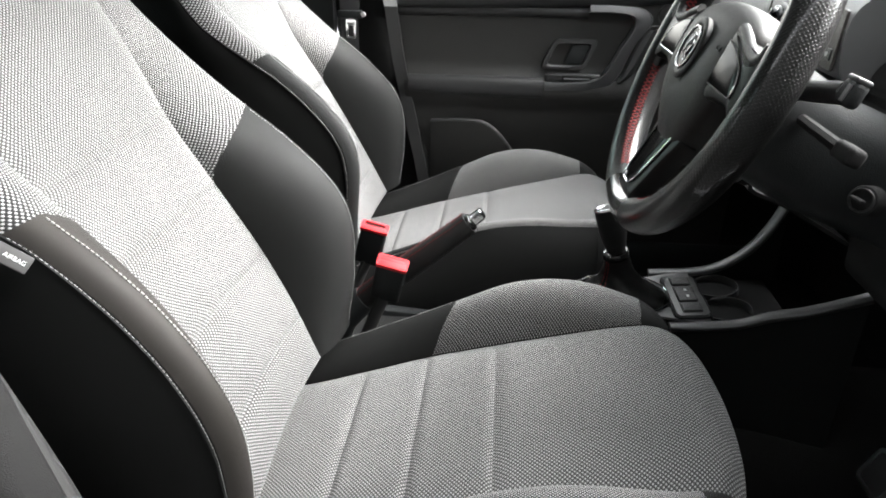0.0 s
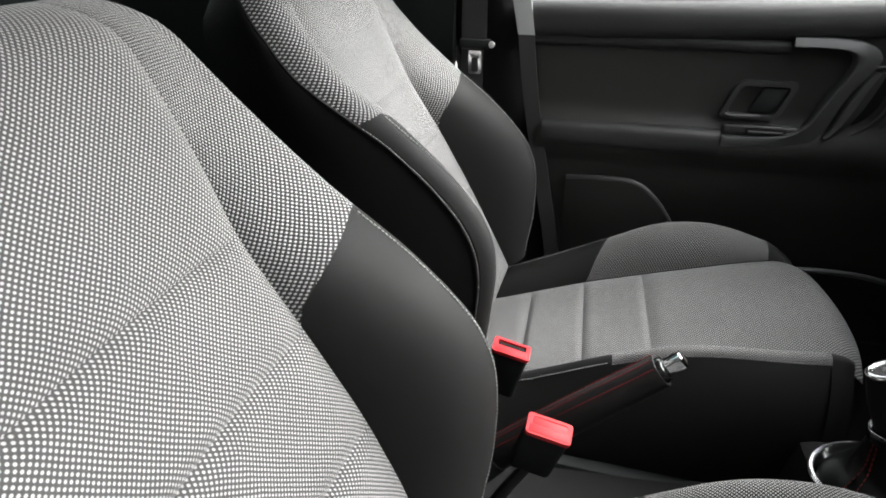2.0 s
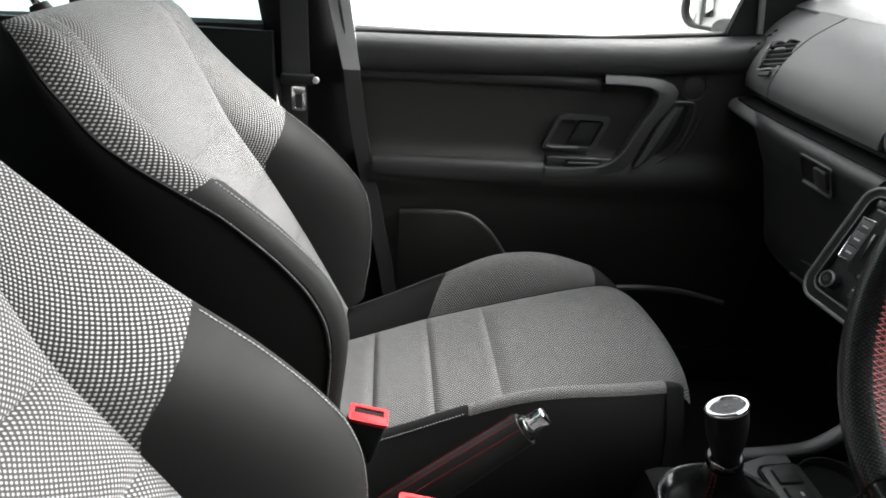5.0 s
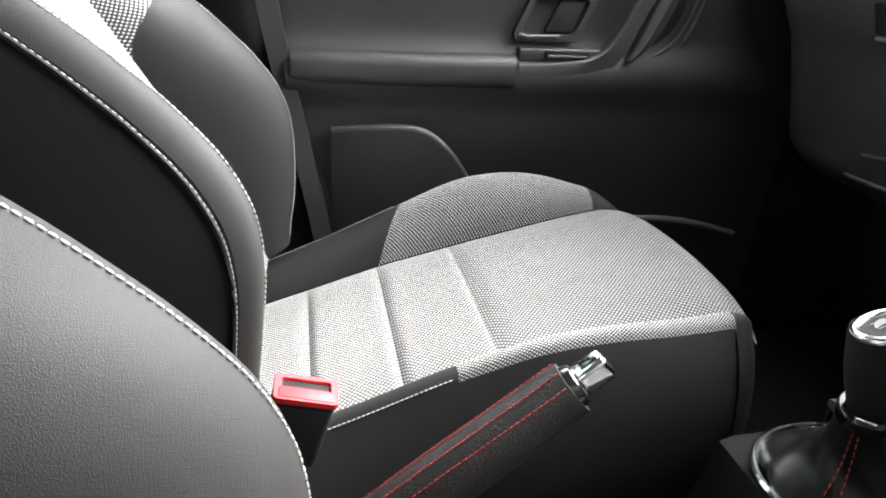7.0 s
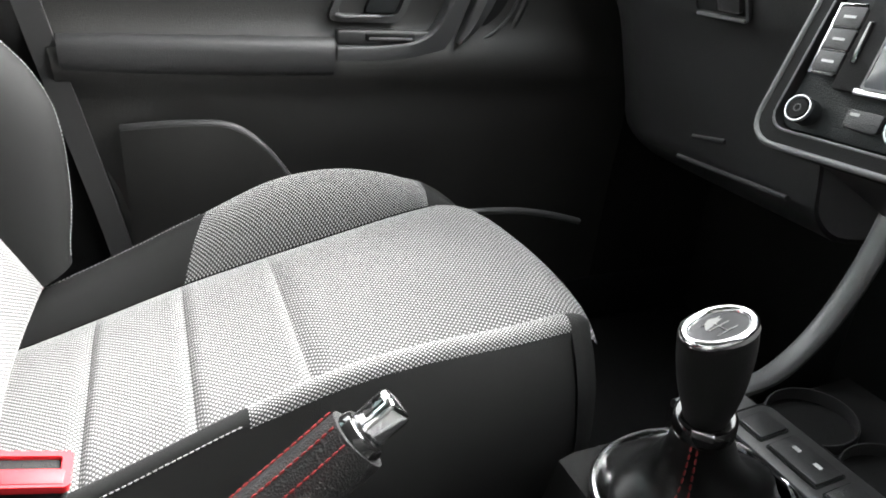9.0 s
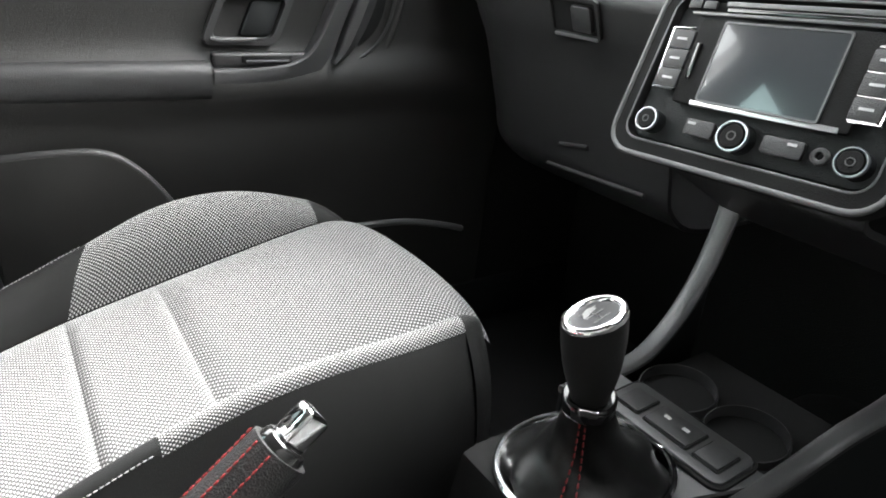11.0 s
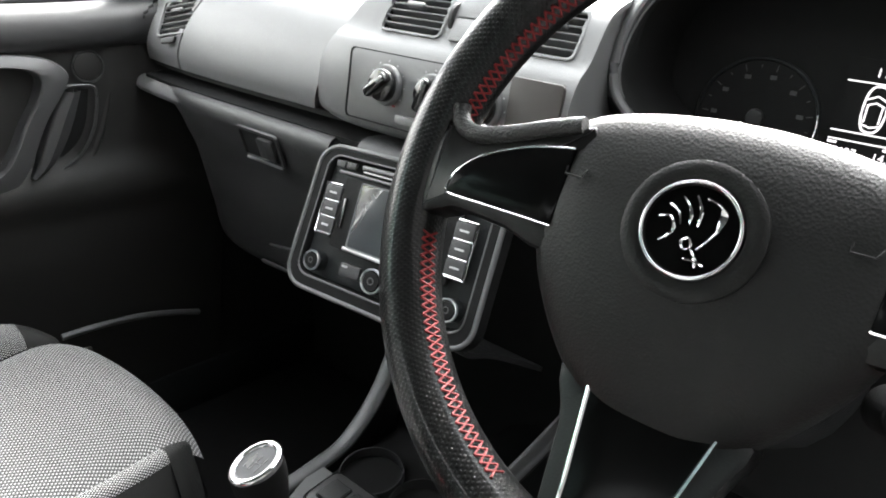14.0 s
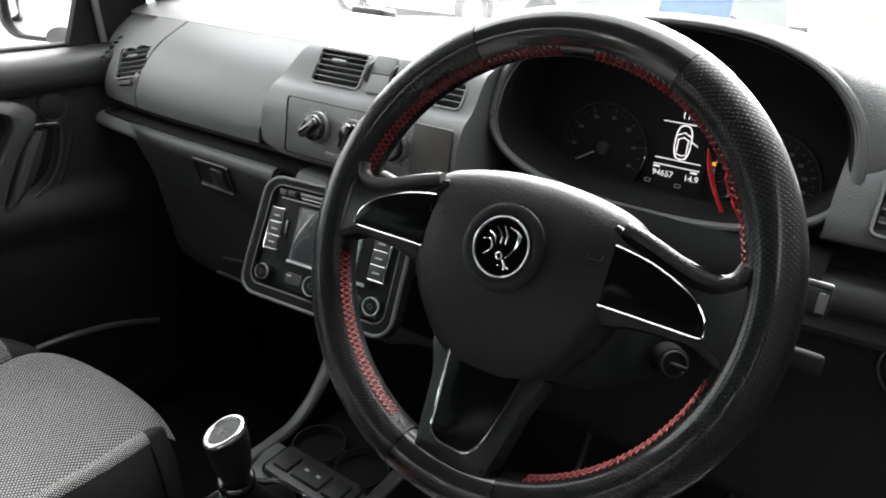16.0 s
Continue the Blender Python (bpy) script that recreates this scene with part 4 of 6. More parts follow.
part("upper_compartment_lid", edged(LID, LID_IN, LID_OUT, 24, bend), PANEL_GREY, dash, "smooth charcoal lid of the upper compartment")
part("gap_backing", swept([(x + 0.010, z - 0.004) for x, z in LID], 0.120, 0.70, 24, bend), PLASTIC_DARK, dash)
def side_hole(p):
    q = side.inverted() @ p
    return abs(q.x) < 0.041 and abs(q.y) < 0.027


def centre_hole(p):
    return any(abs((m.inverted() @ p).x) < w and abs((m.inverted() @ p).y) < 0.023 for m, w in zip(vf, (0.042, 0.034)))


def face(x, y, z, lean):
    """A frame looking back at the cabin: local x to the right side of the car, y up, z out of the dashboard."""
    a = radians(lean)
    return Matrix(((0, math.sin(a), -math.cos(a), x), (-1, 0, 0, y), (0, math.cos(a), math.sin(a), z), (0, 0, 0, 1)))


side = face(0.5885, 0.566, 0.806, 28) @ Matrix.Rotation(radians(14), 4, "Z")
vf = [face(0.5770, y, 0.862, 29) for y in (0.066, -0.104)]
part("side_vent_panel", edged(LID, off(LID_OUT, 0.005), VENT_OUT, 40, bend, side_hole), PANEL_GREY, dash, "smooth charcoal side vent panel")
part("end_cap", edged([(0.600, 0.66), (0.576, 0.70), (0.574, 0.755), (0.584, 0.80), (0.610, 0.845), (0.658, 0.884)], off(VENT_OUT, 0.006), [(0.66, 0.730), (0.885, 0.700)], 10, bend), PANEL_GREY, dash, "charcoal dashboard end cap")
part("shadow_gap", swept([(0.578, 0.727), (0.615, 0.722), (0.618, 0.708), (0.56, 0.700)], -0.70, 0.66, 24, bend), HOOD_LINING, dash)
# ledge keeps the fascia colour; parts below are darkened in place of shade
LOW = [(0.60, 0.704), (0.560, 0.698), (0.552, 0.686), (0.557, 0.668), (0.566, 0.645), (0.588, 0.60), (0.618, 0.50), (0.64, 0.44), (0.72, 0.41), (0.95, 0.42)]
part("ledge", swept([(0.600, 0.7065), (0.560, 0.7005), (0.5495, 0.686), (0.5535, 0.6775)], 0.168, 0.685, 34, bend), PANEL_GREY, dash, "charcoal ledge over the glovebox")
part("glovebox_lid", swept(LOW, 0.168, 0.60, 30, low_bend), GLOVE, dash, "grained glovebox lid, shade put into its charcoal")
part("lower_end", swept(LOW, 0.604, 0.69, 8, low_bend), PLASTIC_DARK, dash, "lower end of the dashboard, darkened for shade")
LOWD = [(0.60, 0.72), (0.585, 0.70), (0.59, 0.66), (0.61, 0.60), (0.62, 0.50), (0.66, 0.44), (0.95, 0.42)]
# knee panel takes the black lining so its colour holds the footwell's shade
part("knee_panel", swept(LOWD, -0.71, -0.17, 24, bend), HOOD_LINING, dash, "plastic panel under the wheel, blackened for shade")
for y0, y1, z in ((0.39, 0.20, 0.448), (0.37, 0.31, 0.482)):
    part("vent_line", tube([(0.617, y0, z), (0.614, y1, z + 0.010)], 0.0035, n=8), PLASTIC, dash, "moulded lip under the glovebox")
# glovebox pull
gm = Matrix.Translation((0.5500, 0.305, 0.6635)) @ Matrix(((0, -0.364, -0.931, 0), (-1, 0, 0, 0), (0, 0.931, -0.364, 0), (0, 0, 0, 1)))
pull = part("glovebox_pull", frame_plate(round_rect(0.088, 0.050, 0.006), round_rect(0.078, 0.040, 0.004), 0.004, gm), GLOVE, dash, "glovebox pull recess")
part("recess", plate(round_rect(0.080, 0.042, 0.004), 0.001, gm), HOOD_LINING, pull)
part("catch", plate(round_rect(0.034, 0.032, 0.004, cx=0.016), 0.007, gm, 0.002), GLOVE, pull, "glovebox catch")
part("bright_edge", tube([gm @ Vector((-0.036, -0.023, 0.005)), gm @ Vector((0.040, -0.023, 0.005))], 0.0022, n=6), STEEL, pull)


def vent(parent, m, w, h, slats, tab=0.0):
    """A louvre vent facing +z of m."""
    v = part("air_vent", frame_plate(round_rect(w, h, 0.008), round_rect(w - 0.006, h - 0.006, 0.005), 0.008, m @ Matrix.Translation((0, 0, -0.0055))), PANEL_GREY, parent, "charcoal vent surround")
    part("duct", plate(round_rect(w - 0.006, h - 0.006, 0.005), 0.001, m @ Matrix.Translation((0, 0, -0.022))), HOOD_LINING, v, "black duct opening")
    for sx, sy, bw, bh in ((1, 0, 0.003, h - 0.008), (-1, 0, 0.003, h - 0.008), (0, 1, w - 0.008, 0.003), (0, -1, w - 0.008, 0.003)):
        part("duct_wall", box((0, 0, 0), (bw, bh, 0.020), 0), HOOD_LINING, v).matrix_basis = m @ Matrix.Translation((sx * (w / 2 - 0.003), sy * (h / 2 - 0.003), -0.012))
    for k in range(slats):
        y = -h / 2 + 0.006 + (h - 0.012) * (k + 0.5) / slats
        part("slat", box((0, 0, 0), (w - 0.009, 0.0022, 0.0130), 0.0008, 1, Matrix.Rotation(radians(-14), 4, "X")), SATIN, v).matrix_basis = m @ Matrix.Translation((0, y, -0.0055))
    t = part("tab", box((0, 0, 0), (0.026, 0.0065, 0.010), 0.003, 3), PANEL_GREY, v, "grey vent tab")
    t.matrix_basis = m @ Matrix.Translation((tab, h * 0.16, 0.001))
    return v


vent(dash, side, 0.092, 0.062, 5, -0.006)
part("thumbwheel", box((0, 0, 0), (0.030, 0.010, 0.006), 0.002), RUBBER, dash, "ribbed vent thumbwheel").matrix_basis = side @ Matrix.Translation((-0.010, -0.040, 0.001))
for k in range(11):
    z = 0.748 + 0.0092 * k
    part("demister_slot", box((0, 0, 0), (0.012, 0.0052, 0.002), 0.0006, 1), GLOSS, dash, "dark demister slot").matrix_basis = face(lerp([(0.74, 0.570), (0.755, 0.5715), (0.80, 0.580), (0.845, 0.606)], z) + 0.0015, lerp(VENT_OUT, z) + 0.015, z, lerp([(0.75, 6), (0.80, 20), (0.85, 38)], z)) @ Matrix.Rotation(radians(25), 4, "Z")

# centre stack
CEN = [(0.570, 0.722), (0.545, 0.738), (0.538, 0.79), (0.548, 0.823), (0.566, 0.842), (0.590, 0.885), (0.645, 0.907)]


def stack_bend(y, v):
    k = max(0.0, (y - 0.12) / 0.10)
    return 0.034 * k * k * (1 - 0.7 * v), 0.0


part("centre_stack", edged(CEN, [(0.72, -0.152), (0.91, -0.162)], off(LID_IN, -0.006), 80, stack_bend, centre_hole), PANEL_GREY, dash, "charcoal centre stack fascia")
part("stack_side", plate([(p.x, p.z) for p in spline([(x, 0, z) for x, z in CEN], 4)] + [(0.70, 0.90), (0.70, 0.722)], 0.004, Matrix(((1, 0, 0, 0), (0, 0, 1, -0.158), (0, 1, 0, 0), (0, 0, 0, 1)))), PANEL_GREY, dash, "smooth side of the centre stack")
hm = face(0.5365, -0.012, 0.781, 4)
part("heater_panel", frame_plate(round_rect(0.262, 0.078, 0.006, cx=-0.007), round_rect(0.2596, 0.0756, 0.006, cx=-0.007), 0.0022, hm), HOOD_LINING, dash, "dark seam round the heater controls")
for y, ang in ((0.065, 40), (-0.001, 75), (-0.067, 60)):
    km = face(0.536, y, 0.786, 4)
    k = part("heater_knob", cyl(0.0225, 0.021, 0.006, km @ Matrix.Translation((0, 0, 0.003)), 40, 0.001), SATIN, dash, "round heater control")
    part("grip", cyl(0.0185, 0.017, 0.010, km @ Matrix.Translation((0, 0, 0.009)), 36, 0.002), GLOSS, k, "black knob body")
    part("grip_bar", box((0, 0, 0), (0.036, 0.012, 0.014), 0.004, 3), GLOSS, k, "black knob grip").matrix_basis = km @ Matrix.Rotation(radians(ang), 4, "Z") @ Matrix.Translation((0, 0, 0.017))
    part("pointer", box((0, 0, 0), (0.010, 0.0024, 0.002), 0.0005, 1), PALE_MARK, k, "white pointer").matrix_basis = km @ Matrix.Rotation(radians(ang), 4, "Z") @ Matrix.Translation((0.011, 0, 0.0245))
    for q in range(9):
        a = radians(210 - 30 * q)
        part("scale_dot", box((0, 0, 0), (0.0016, 0.0016, 0.0004), 0), PALE_MARK, k).matrix_basis = km @ Matrix.Translation((0.0255 * math.cos(a), 0.0255 * math.sin(a), 0.0012))
    part("hot_mark", box((0, 0, 0), (0.004, 0.002, 0.0005), 0, 1), RED_THREAD, k, "red temperature mark").matrix_basis = km @ Matrix.Translation((0.014, -0.0205, 0.0014))
for y in (0.032, -0.002, -0.038):
    part("heater_button", box((0, 0, 0), (0.030, 0.010, 0.006), 0.002), PANEL_GREY, dash, "small heater button").matrix_basis = face(0.536, y, 0.753, 4) @ Matrix.Translation((0, 0, 0.002))
for m, tab in zip(vf, (-0.004, 0.004)):
    vent(dash, m, 0.090 if tab < 0 else 0.074, 0.052, 5, tab)
for y, w in ((-0.0085, 0.034), (-0.046, 0.030)):
    for cy in (0.014, -0.013):
        part("vent_button", plate(round_rect(w, 0.0255, 0.002, cy=cy), 0.004, face(0.5770, y, 0.862, 29), 0.0012), PANEL_GREY, dash, "grey square dash button")
for y in (0.0145, -0.0645, -0.0275):
    part("vent_wheel", cyl(0.019, 0.019, 0.005, Matrix.Translation((0.588, y, 0.860)) @ Matrix.Rotation(radians(90), 4, "X"), 36, 0.001), RUBBER, dash, "ribbed vent wheel")
part("vent_sill", tube([(0.5665, y, 0.833) for y in (0.135, 0.08, 0.0, -0.08, -0.128)], 0.0035, 0.0035, 8), PANEL_GREY, dash, "bright lip under the vents")

part("sensor_cover", box((1.03, 0.395, 0.915), (0.05, 0.085, 0.022), 0.007, 3), PLASTIC, dash, "small dark box on the dash top")

# radio surround and unit
RM = face(0.485, -0.020, 0.642, 20) @ Matrix.Rotation(radians(3), 4, "Z") @ Matrix.Diagonal((1.0, 0.925, 1.0, 1.0))


def shifted(w, h, r, cx, cy):
    """A rounded frame round the radio, its passenger side leaning out towards the top."""
    return [(x + (0.05 * y if x < 0 else 0.0), y) for x, y in round_rect(w, h, r, 6, cx, cy)]


SUR = [(0.62, 0.715), (0.56, 0.722), (0.531, 0.718), (0.514, 0.69), (0.494, 0.632), (0.474, 0.578), (0.470, 0.563), (0.480, 0.550), (0.53, 0.53), (0.64, 0.47)]
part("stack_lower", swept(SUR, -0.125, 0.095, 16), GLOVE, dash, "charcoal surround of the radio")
part("radio_bezel", frame_plate(shifted(0.267, 0.184, 0.030, -0.0125, -0.0025), shifted(0.228, 0.147, 0.016, -0.012, 0.0), 0.016, RM @ Matrix.Translation((0, 0, -0.008))), HOOD_LINING, dash, "dark charcoal radio bezel")
part("bezel_edge", tube([RM @ Vector((x, y, 0.0072)) for x, y in shifted(0.261, 0.178, 0.028, -0.0125, -0.0025)], 0.0028, n=10, closed=True), SATIN, dash, "lighter edge of the radio bezel")
part("bezel_edge", tube([RM @ Vector((x, y, 0.0072)) for x, y in shifted(0.234, 0.152, 0.018, -0.012, 0.0)], 0.0013, n=8, closed=True), SATIN, dash, "lighter inner edge of the radio bezel")


def radio():
    r = thing("car_radio", "black car radio with switched-off screen and ringed knobs", "radio")
    part("faceplate", plate(shifted(0.226, 0.145, 0.015, -0.012, 0.0), 0.006, RM @ Matrix.Translation((0, 0, -0.005)), 0.002), PLASTIC_DARK, r, "black radio faceplate")
    part("screen_bezel", plate(round_rect(0.164, 0.084, 0.003, cx=-0.0095, cy=0.0105), 0.004, RM @ Matrix.Translation((0, 0, 0.005)), 0.001), HOOD_LINING, r)
    part("screen", plate(round_rect(0.110, 0.075, 0.002, cx=-0.009, cy=0.0115), 0.001, RM @ Matrix.Translation((0, 0, 0.0092))), SCREEN, r, "switched-off glossy screen")
    part("screen_edge", frame_plate(round_rect(0.114, 0.079, 0.003, cx=-0.009, cy=0.0115), round_rect(0.110, 0.075, 0.002, cx=-0.009, cy=0.0115), 0.002, RM @ Matrix.Translation((0, 0, 0.0088))), SATIN, r, "thin satin screen edge")
    part("face_strip", box((0, 0, 0), (0.136, 0.005, 0.002), 0.0008), STEEL, r, "bright strip under the screen").matrix_basis = RM @ Matrix.Translation((-0.003, -0.0300, 0.0085))
    part("face_strip", box((0, 0, 0), (0.190, 0.003, 0.002), 0.0008), RAIL, r, "satin strip over the screen").matrix_basis = RM @ Matrix.Translation((-0.010, 0.0575, 0.0085))
    part("disc_slot", box((0, 0, 0), (0.15, 0.004, 0.004), 0.001), GLOSS, r, "disc slot").matrix_basis = RM @ Matrix.Translation((0.004, 0.0625, 0.006))
    part("slot_trim", box((0, 0, 0), (0.158, 0.005, 0.003), 0.001), SATIN, r).matrix_basis = RM @ Matrix.Translation((0.005, 0.0685, 0.0065))
    for x in (-0.106, -0.090):
        part("small_button", box((0, 0, 0), (0.014, 0.008, 0.004), 0.001), PLASTIC, r).matrix_basis = RM @ Matrix.Translation((x, 0.0665, 0.0065))
    for s, x in ((-1, -0.1045), (1, 0.0785)):
        for y in (0.0305, 0.0105, -0.0095):
            part("key", plate(round_rect(0.024, 0.0180, 0.002), 0.004, RM @ Matrix.Translation((x, y, 0.006)), 0.001), PLASTIC, r, "radio key")
            part("key_label", box((0, 0, 0), (0.011, 0.0022, 0.0004), 0), PALE_MARK, r).matrix_basis = RM @ Matrix.Translation((x, y, 0.0103))
            part("key_line", tube([RM @ Vector((x - 0.011, y - 0.0098, 0.0092)), RM @ Vector((x + 0.011, y - 0.0098, 0.0092))], 0.0008, n=6), CHROME, r)
        part("key_trim", tube([RM @ Vector((x + dx * s, y, 0.0085)) for dx, y in ((-0.010, 0.0415), (0.0135, 0.0415), (0.0135, -0.0205), (-0.010, -0.0205))], 0.0013, n=6), CHROME, r, "chrome key trim")
    part("rocker", box((0, 0, 0), (0.005, 0.036, 0.004), 0.001), GLOSS, r, "narrow black rocker").matrix_basis = RM @ Matrix.Translation((-0.083, 0.010, 0.009))
    for x, y, rad in ((-0.1055, -0.0550, 0.0120), (-0.0137, -0.0535, 0.0145), (0.0860, -0.0530, 0.0125)):
        km = RM @ Matrix.Translation((x, y, 0.0))
        k = part("knob", cyl(rad, rad * 0.95, 0.014, km @ Matrix.Translation((0, 0, 0.007)), 36, 0.001), PLASTIC_DARK, r, "round radio knob")
        part("knob_ring", ring(rad * 1.02, rad * 0.86, 0.003, km @ Matrix.Translation((0, 0, 0.0145)), 40), RIM_STEEL, k, "bright knob ring")
        part("knob_cap", cyl(rad * 0.80, rad * 0.74, 0.003, km @ Matrix.Translation((0, 0, 0.0145)), 32), HOOD_LINING, k)
        part("knob_mark", ring(rad * 0.30, rad * 0.22, 0.0006, km @ Matrix.Translation((0, 0, 0.0162)), 20), DIM_MARK, k)
    for x, w in ((-0.051, 0.030), (0.0286, 0.036)):
        part("wide_key", plate(round_rect(w, 0.016, 0.003), 0.004, RM @ Matrix.Translation((x, -0.0528, 0.006)), 0.001), PLASTIC, r, "wide radio key")
        part("key_label", box((0, 0, 0), (0.008, 0.0025, 0.0004), 0), PALE_MARK, r).matrix_basis = RM @ Matrix.Translation((x + (0.008 if x > 0 else -0.008), -0.049, 0.0103))
    part("socket", ring(0.0075, 0.0030, 0.004, RM @ Matrix.Translation((0.0593, -0.0530, 0.007)), 24), RUBBER, r, "round audio socket")
    return r


radio()

# switch panel beside the binnacle, lower left of the wheel
sp = part("switch_panel", plate(round_rect(0.058, 0.080, 0.004), 0.004, face(0.5380, -0.123, 0.781, 4), 0.0012), mat("dark brown fascia", (0.035, 0.030, 0.027), 0.4, bump=0.3, scale=1200), dash, "dark switch panel beside the heater controls")
part("hazard_switch", plate(round_rect(0.022, 0.016, 0.003), 0.004, face(0.5345, -0.134, 0.762, 4), 0.001), PLASTIC, sp, "square dashboard switch")
part("switch_mark", box((0, 0, 0), (0.006, 0.006, 0.0004), 0), PALE_MARK, sp).matrix_basis = face(0.5303, -0.134, 0.762, 4)

# instrument binnacle
BC = Vector((0.0, -0.3625, 0.842))


def oval(a, w, up, down):
    c, s = math.cos(a), math.sin(a)
    return BC.y - w * math.copysign(abs(c) ** 0.85, c), BC.z + (up if s > 0 else down) * math.copysign(abs(s) ** 0.85, s)


# depth, half width, height over and under the middle: from the back of the hood over its lip to the dials
LOOP = [(0.96, 0.270, 0.060, 0.08), (0.80, 0.282, 0.110, 0.09), (0.70, 0.272, 0.130, 0.092), (0.645, 0.250, 0.130, 0.090), (0.617, 0.222, 0.127, 0.084), (0.606, 0.200, 0.124, 0.080), (0.608, 0.191, 0.120, 0.077), (0.625, 0.187, 0.118, 0.0755), (0.67, 0.185, 0.116, 0.075), (0.715, 0.184, 0.114, 0.074)]


def hood(u, v):
    rows = spline([(x, w, up) for x, w, up, dn in LOOP], 4)
    downs = spline([(dn, 0, 0) for x, w, up, dn in LOOP], 4)
    i = int(round(v * (len(rows) - 1)))
    y, z = oval(2 * math.pi * u, rows[i].y, rows[i].z, downs[i].x)
    return Vector((rows[i].x + 0.022 * max(0, z - BC.z) / 0.12 * (1 if v < 0.75 else 0), y, z))


cluster = thing("instrument_cluster", "dark instrument cluster under a hooded binnacle", "instrument cluster")
part("hood", grid(lambda u, v: hood(-0.055 + 0.61 * u, v * 23 / 36), 60, 23), HOOD_SKIN, cluster, "grained grey binnacle hood")
part("hood_base", grid(lambda u, v: hood(0.555 + 0.39 * u, v * 23 / 36), 40, 23), PLASTIC_DARK, cluster, "dark lower lip of the binnacle")
part("hood_lining", grid(lambda u, v: hood(u, (23 + 13 * v) / 36), 72, 13), HOOD_LINING, cluster, "black binnacle lining")
part("back_plate", plate([oval(2 * math.pi * k / 48, 0.188, 0.118, 0.077) for k in range(48)], 0.01, Matrix(((0, 0, -1, 0.722), (1, 0, 0, 0), (0, 1, 0, 0), (0, 0, 0, 1)))), HOOD_LINING, cluster, "black dial plate")
lip = [Vector((0.6055 + 0.022 * max(0, z - BC.z) / 0.12, y, z)) for y, z in [oval(2 * math.pi * k / 72, 0.200, 0.124, 0.080) for k in range(72)]]
part("hood_lip", tube(lip, 0.0060, 0.0050, 10, closed=True), HOOD_SKIN, cluster, "satin grey lip of the binnacle")
CM = face(0.711, 0, 0, 0)


def dial(y, z, r, needle, ticks, step, start, first):
    dm = CM @ Matrix.Translation((-y, z, 0))
    d = part("dial", cyl(r, r, 0.002, dm, 48), HOOD_LINING, cluster, "black round dial")
    part("dial_rim", ring(r + 0.004, r, 0.006, dm, 48), PLASTIC_DARK, d)
    arc = [dm @ Vector(((r + 0.002) * math.cos(a), (r + 0.002) * math.sin(a), 0.004)) for a in [radians(first + 3 * k) for k in range(22)]]
    part("bright_arc", tube(arc, 0.0013, n=6), CHROME, d, "chrome arc on the dial rim")
    for k in range(ticks):
        a = radians(start - step * k)
        part("tick", box((0, 0, 0), (0.006 if k % 2 == 0 else 0.003, 0.0008, 0.0004), 0), DIM_MARK, d).matrix_basis = dm @ Matrix.Rotation(a, 4, "Z") @ Matrix.Translation((r * 0.90, 0, 0.0014))
        if k % 2 == 0:
            part("numeral", box((0, 0, 0), (0.006, 0.004, 0.0003), 0), DIM_MARK, d).matrix_basis = dm @ Matrix.Translation((r * 0.74 * math.cos(a), r * 0.74 * math.sin(a), 0.0014))
    a = radians(needle)
    part("needle", tube([dm @ Vector((0.012 * math.cos(a), 0.012 * math.sin(a), 0.005)), dm @ Vector((r * 0.82 * math.cos(a), r * 0.82 * math.sin(a), 0.004))], 0.0011, n=6), NEEDLE, d, "white needle")
    part("hub", cyl(0.009, 0.008, 0.005, dm @ Matrix.Translation((0, 0, 0.003)), 24, 0.001), RUBBER, d)
    return d


dial(-0.272, 0.803, 0.055, 212, 15, 17, 215, -50)
dial(-0.470, 0.803, 0.055, 216, 23, 11, 215, 165)
DM = CM @ Matrix.Translation((0.371, 0, 0.002))
disp = part("display", plate(round_rect(0.062, 0.108, 0.003, cy=0.818), 0.002, DM @ Matrix.Translation((0, 0, -0.001))), HOOD_LINING, cluster, "black trip display with white read-out")
lettering("11:57", 0.0115, DM @ Matrix.Translation((0.005, 0.8605, 0.0014)), DISPLAY, disp, label="white clock digits")
for z, x in ((0.8515, 0.0), (0.8065, -0.002), (0.7985, -0.002)):
    part("line", box((0, 0, 0), (0.056, 0.0012, 0.0004), 0), DISPLAY, disp).matrix_basis = DM @ Matrix.Translation((x, z, 0.0014))
for x in (-0.026, 0.020):
    part("unit_mark", box((0, 0, 0), (0.008, 0.0022, 0.0004), 0), DISPLAY, disp).matrix_basis = DM @ Matrix.Translation((x, 0.7955, 0.0014))
for x in (-0.034, 0.004):
    part("tell_tale", frame_plate(round_rect(0.008, 0.005, 0.001), round_rect(0.006, 0.003, 0.0005), 0.0006, DM @ Matrix.Translation((x, 0.776, 0.0012))), PALE_MARK, disp)
car_o = [(0.0095 * math.copysign(abs(math.cos(a)) ** 0.7, math.cos(a)), 0.829 + 0.0205 * math.copysign(abs(math.sin(a)) ** 0.8, math.sin(a)), 0.0014) for a in [2 * math.pi * k / 28 for k in range(28)]]
icon = part("car_icon", tube([DM @ Vector(p) for p in car_o], 0.0010, n=5, closed=True), DISPLAY, disp, "lit outline of a car with an open door")
for pts in (((-0.008, 0.837), (0, 0.841), (0.008, 0.837)), ((-0.007, 0.832), (0, 0.835), (0.007, 0.832)), ((-0.006, 0.832), (-0.006, 0.817)), ((0.006, 0.832), (0.006, 0.817)), ((-0.007, 0.815), (0, 0.813), (0.007, 0.815)), ((0.009, 0.832), (0.018, 0.827))):
    part("icon_line", tube([DM @ Vector((x, z, 0.0014)) for x, z in pts], 0.0008, n=5), DISPLAY, icon)
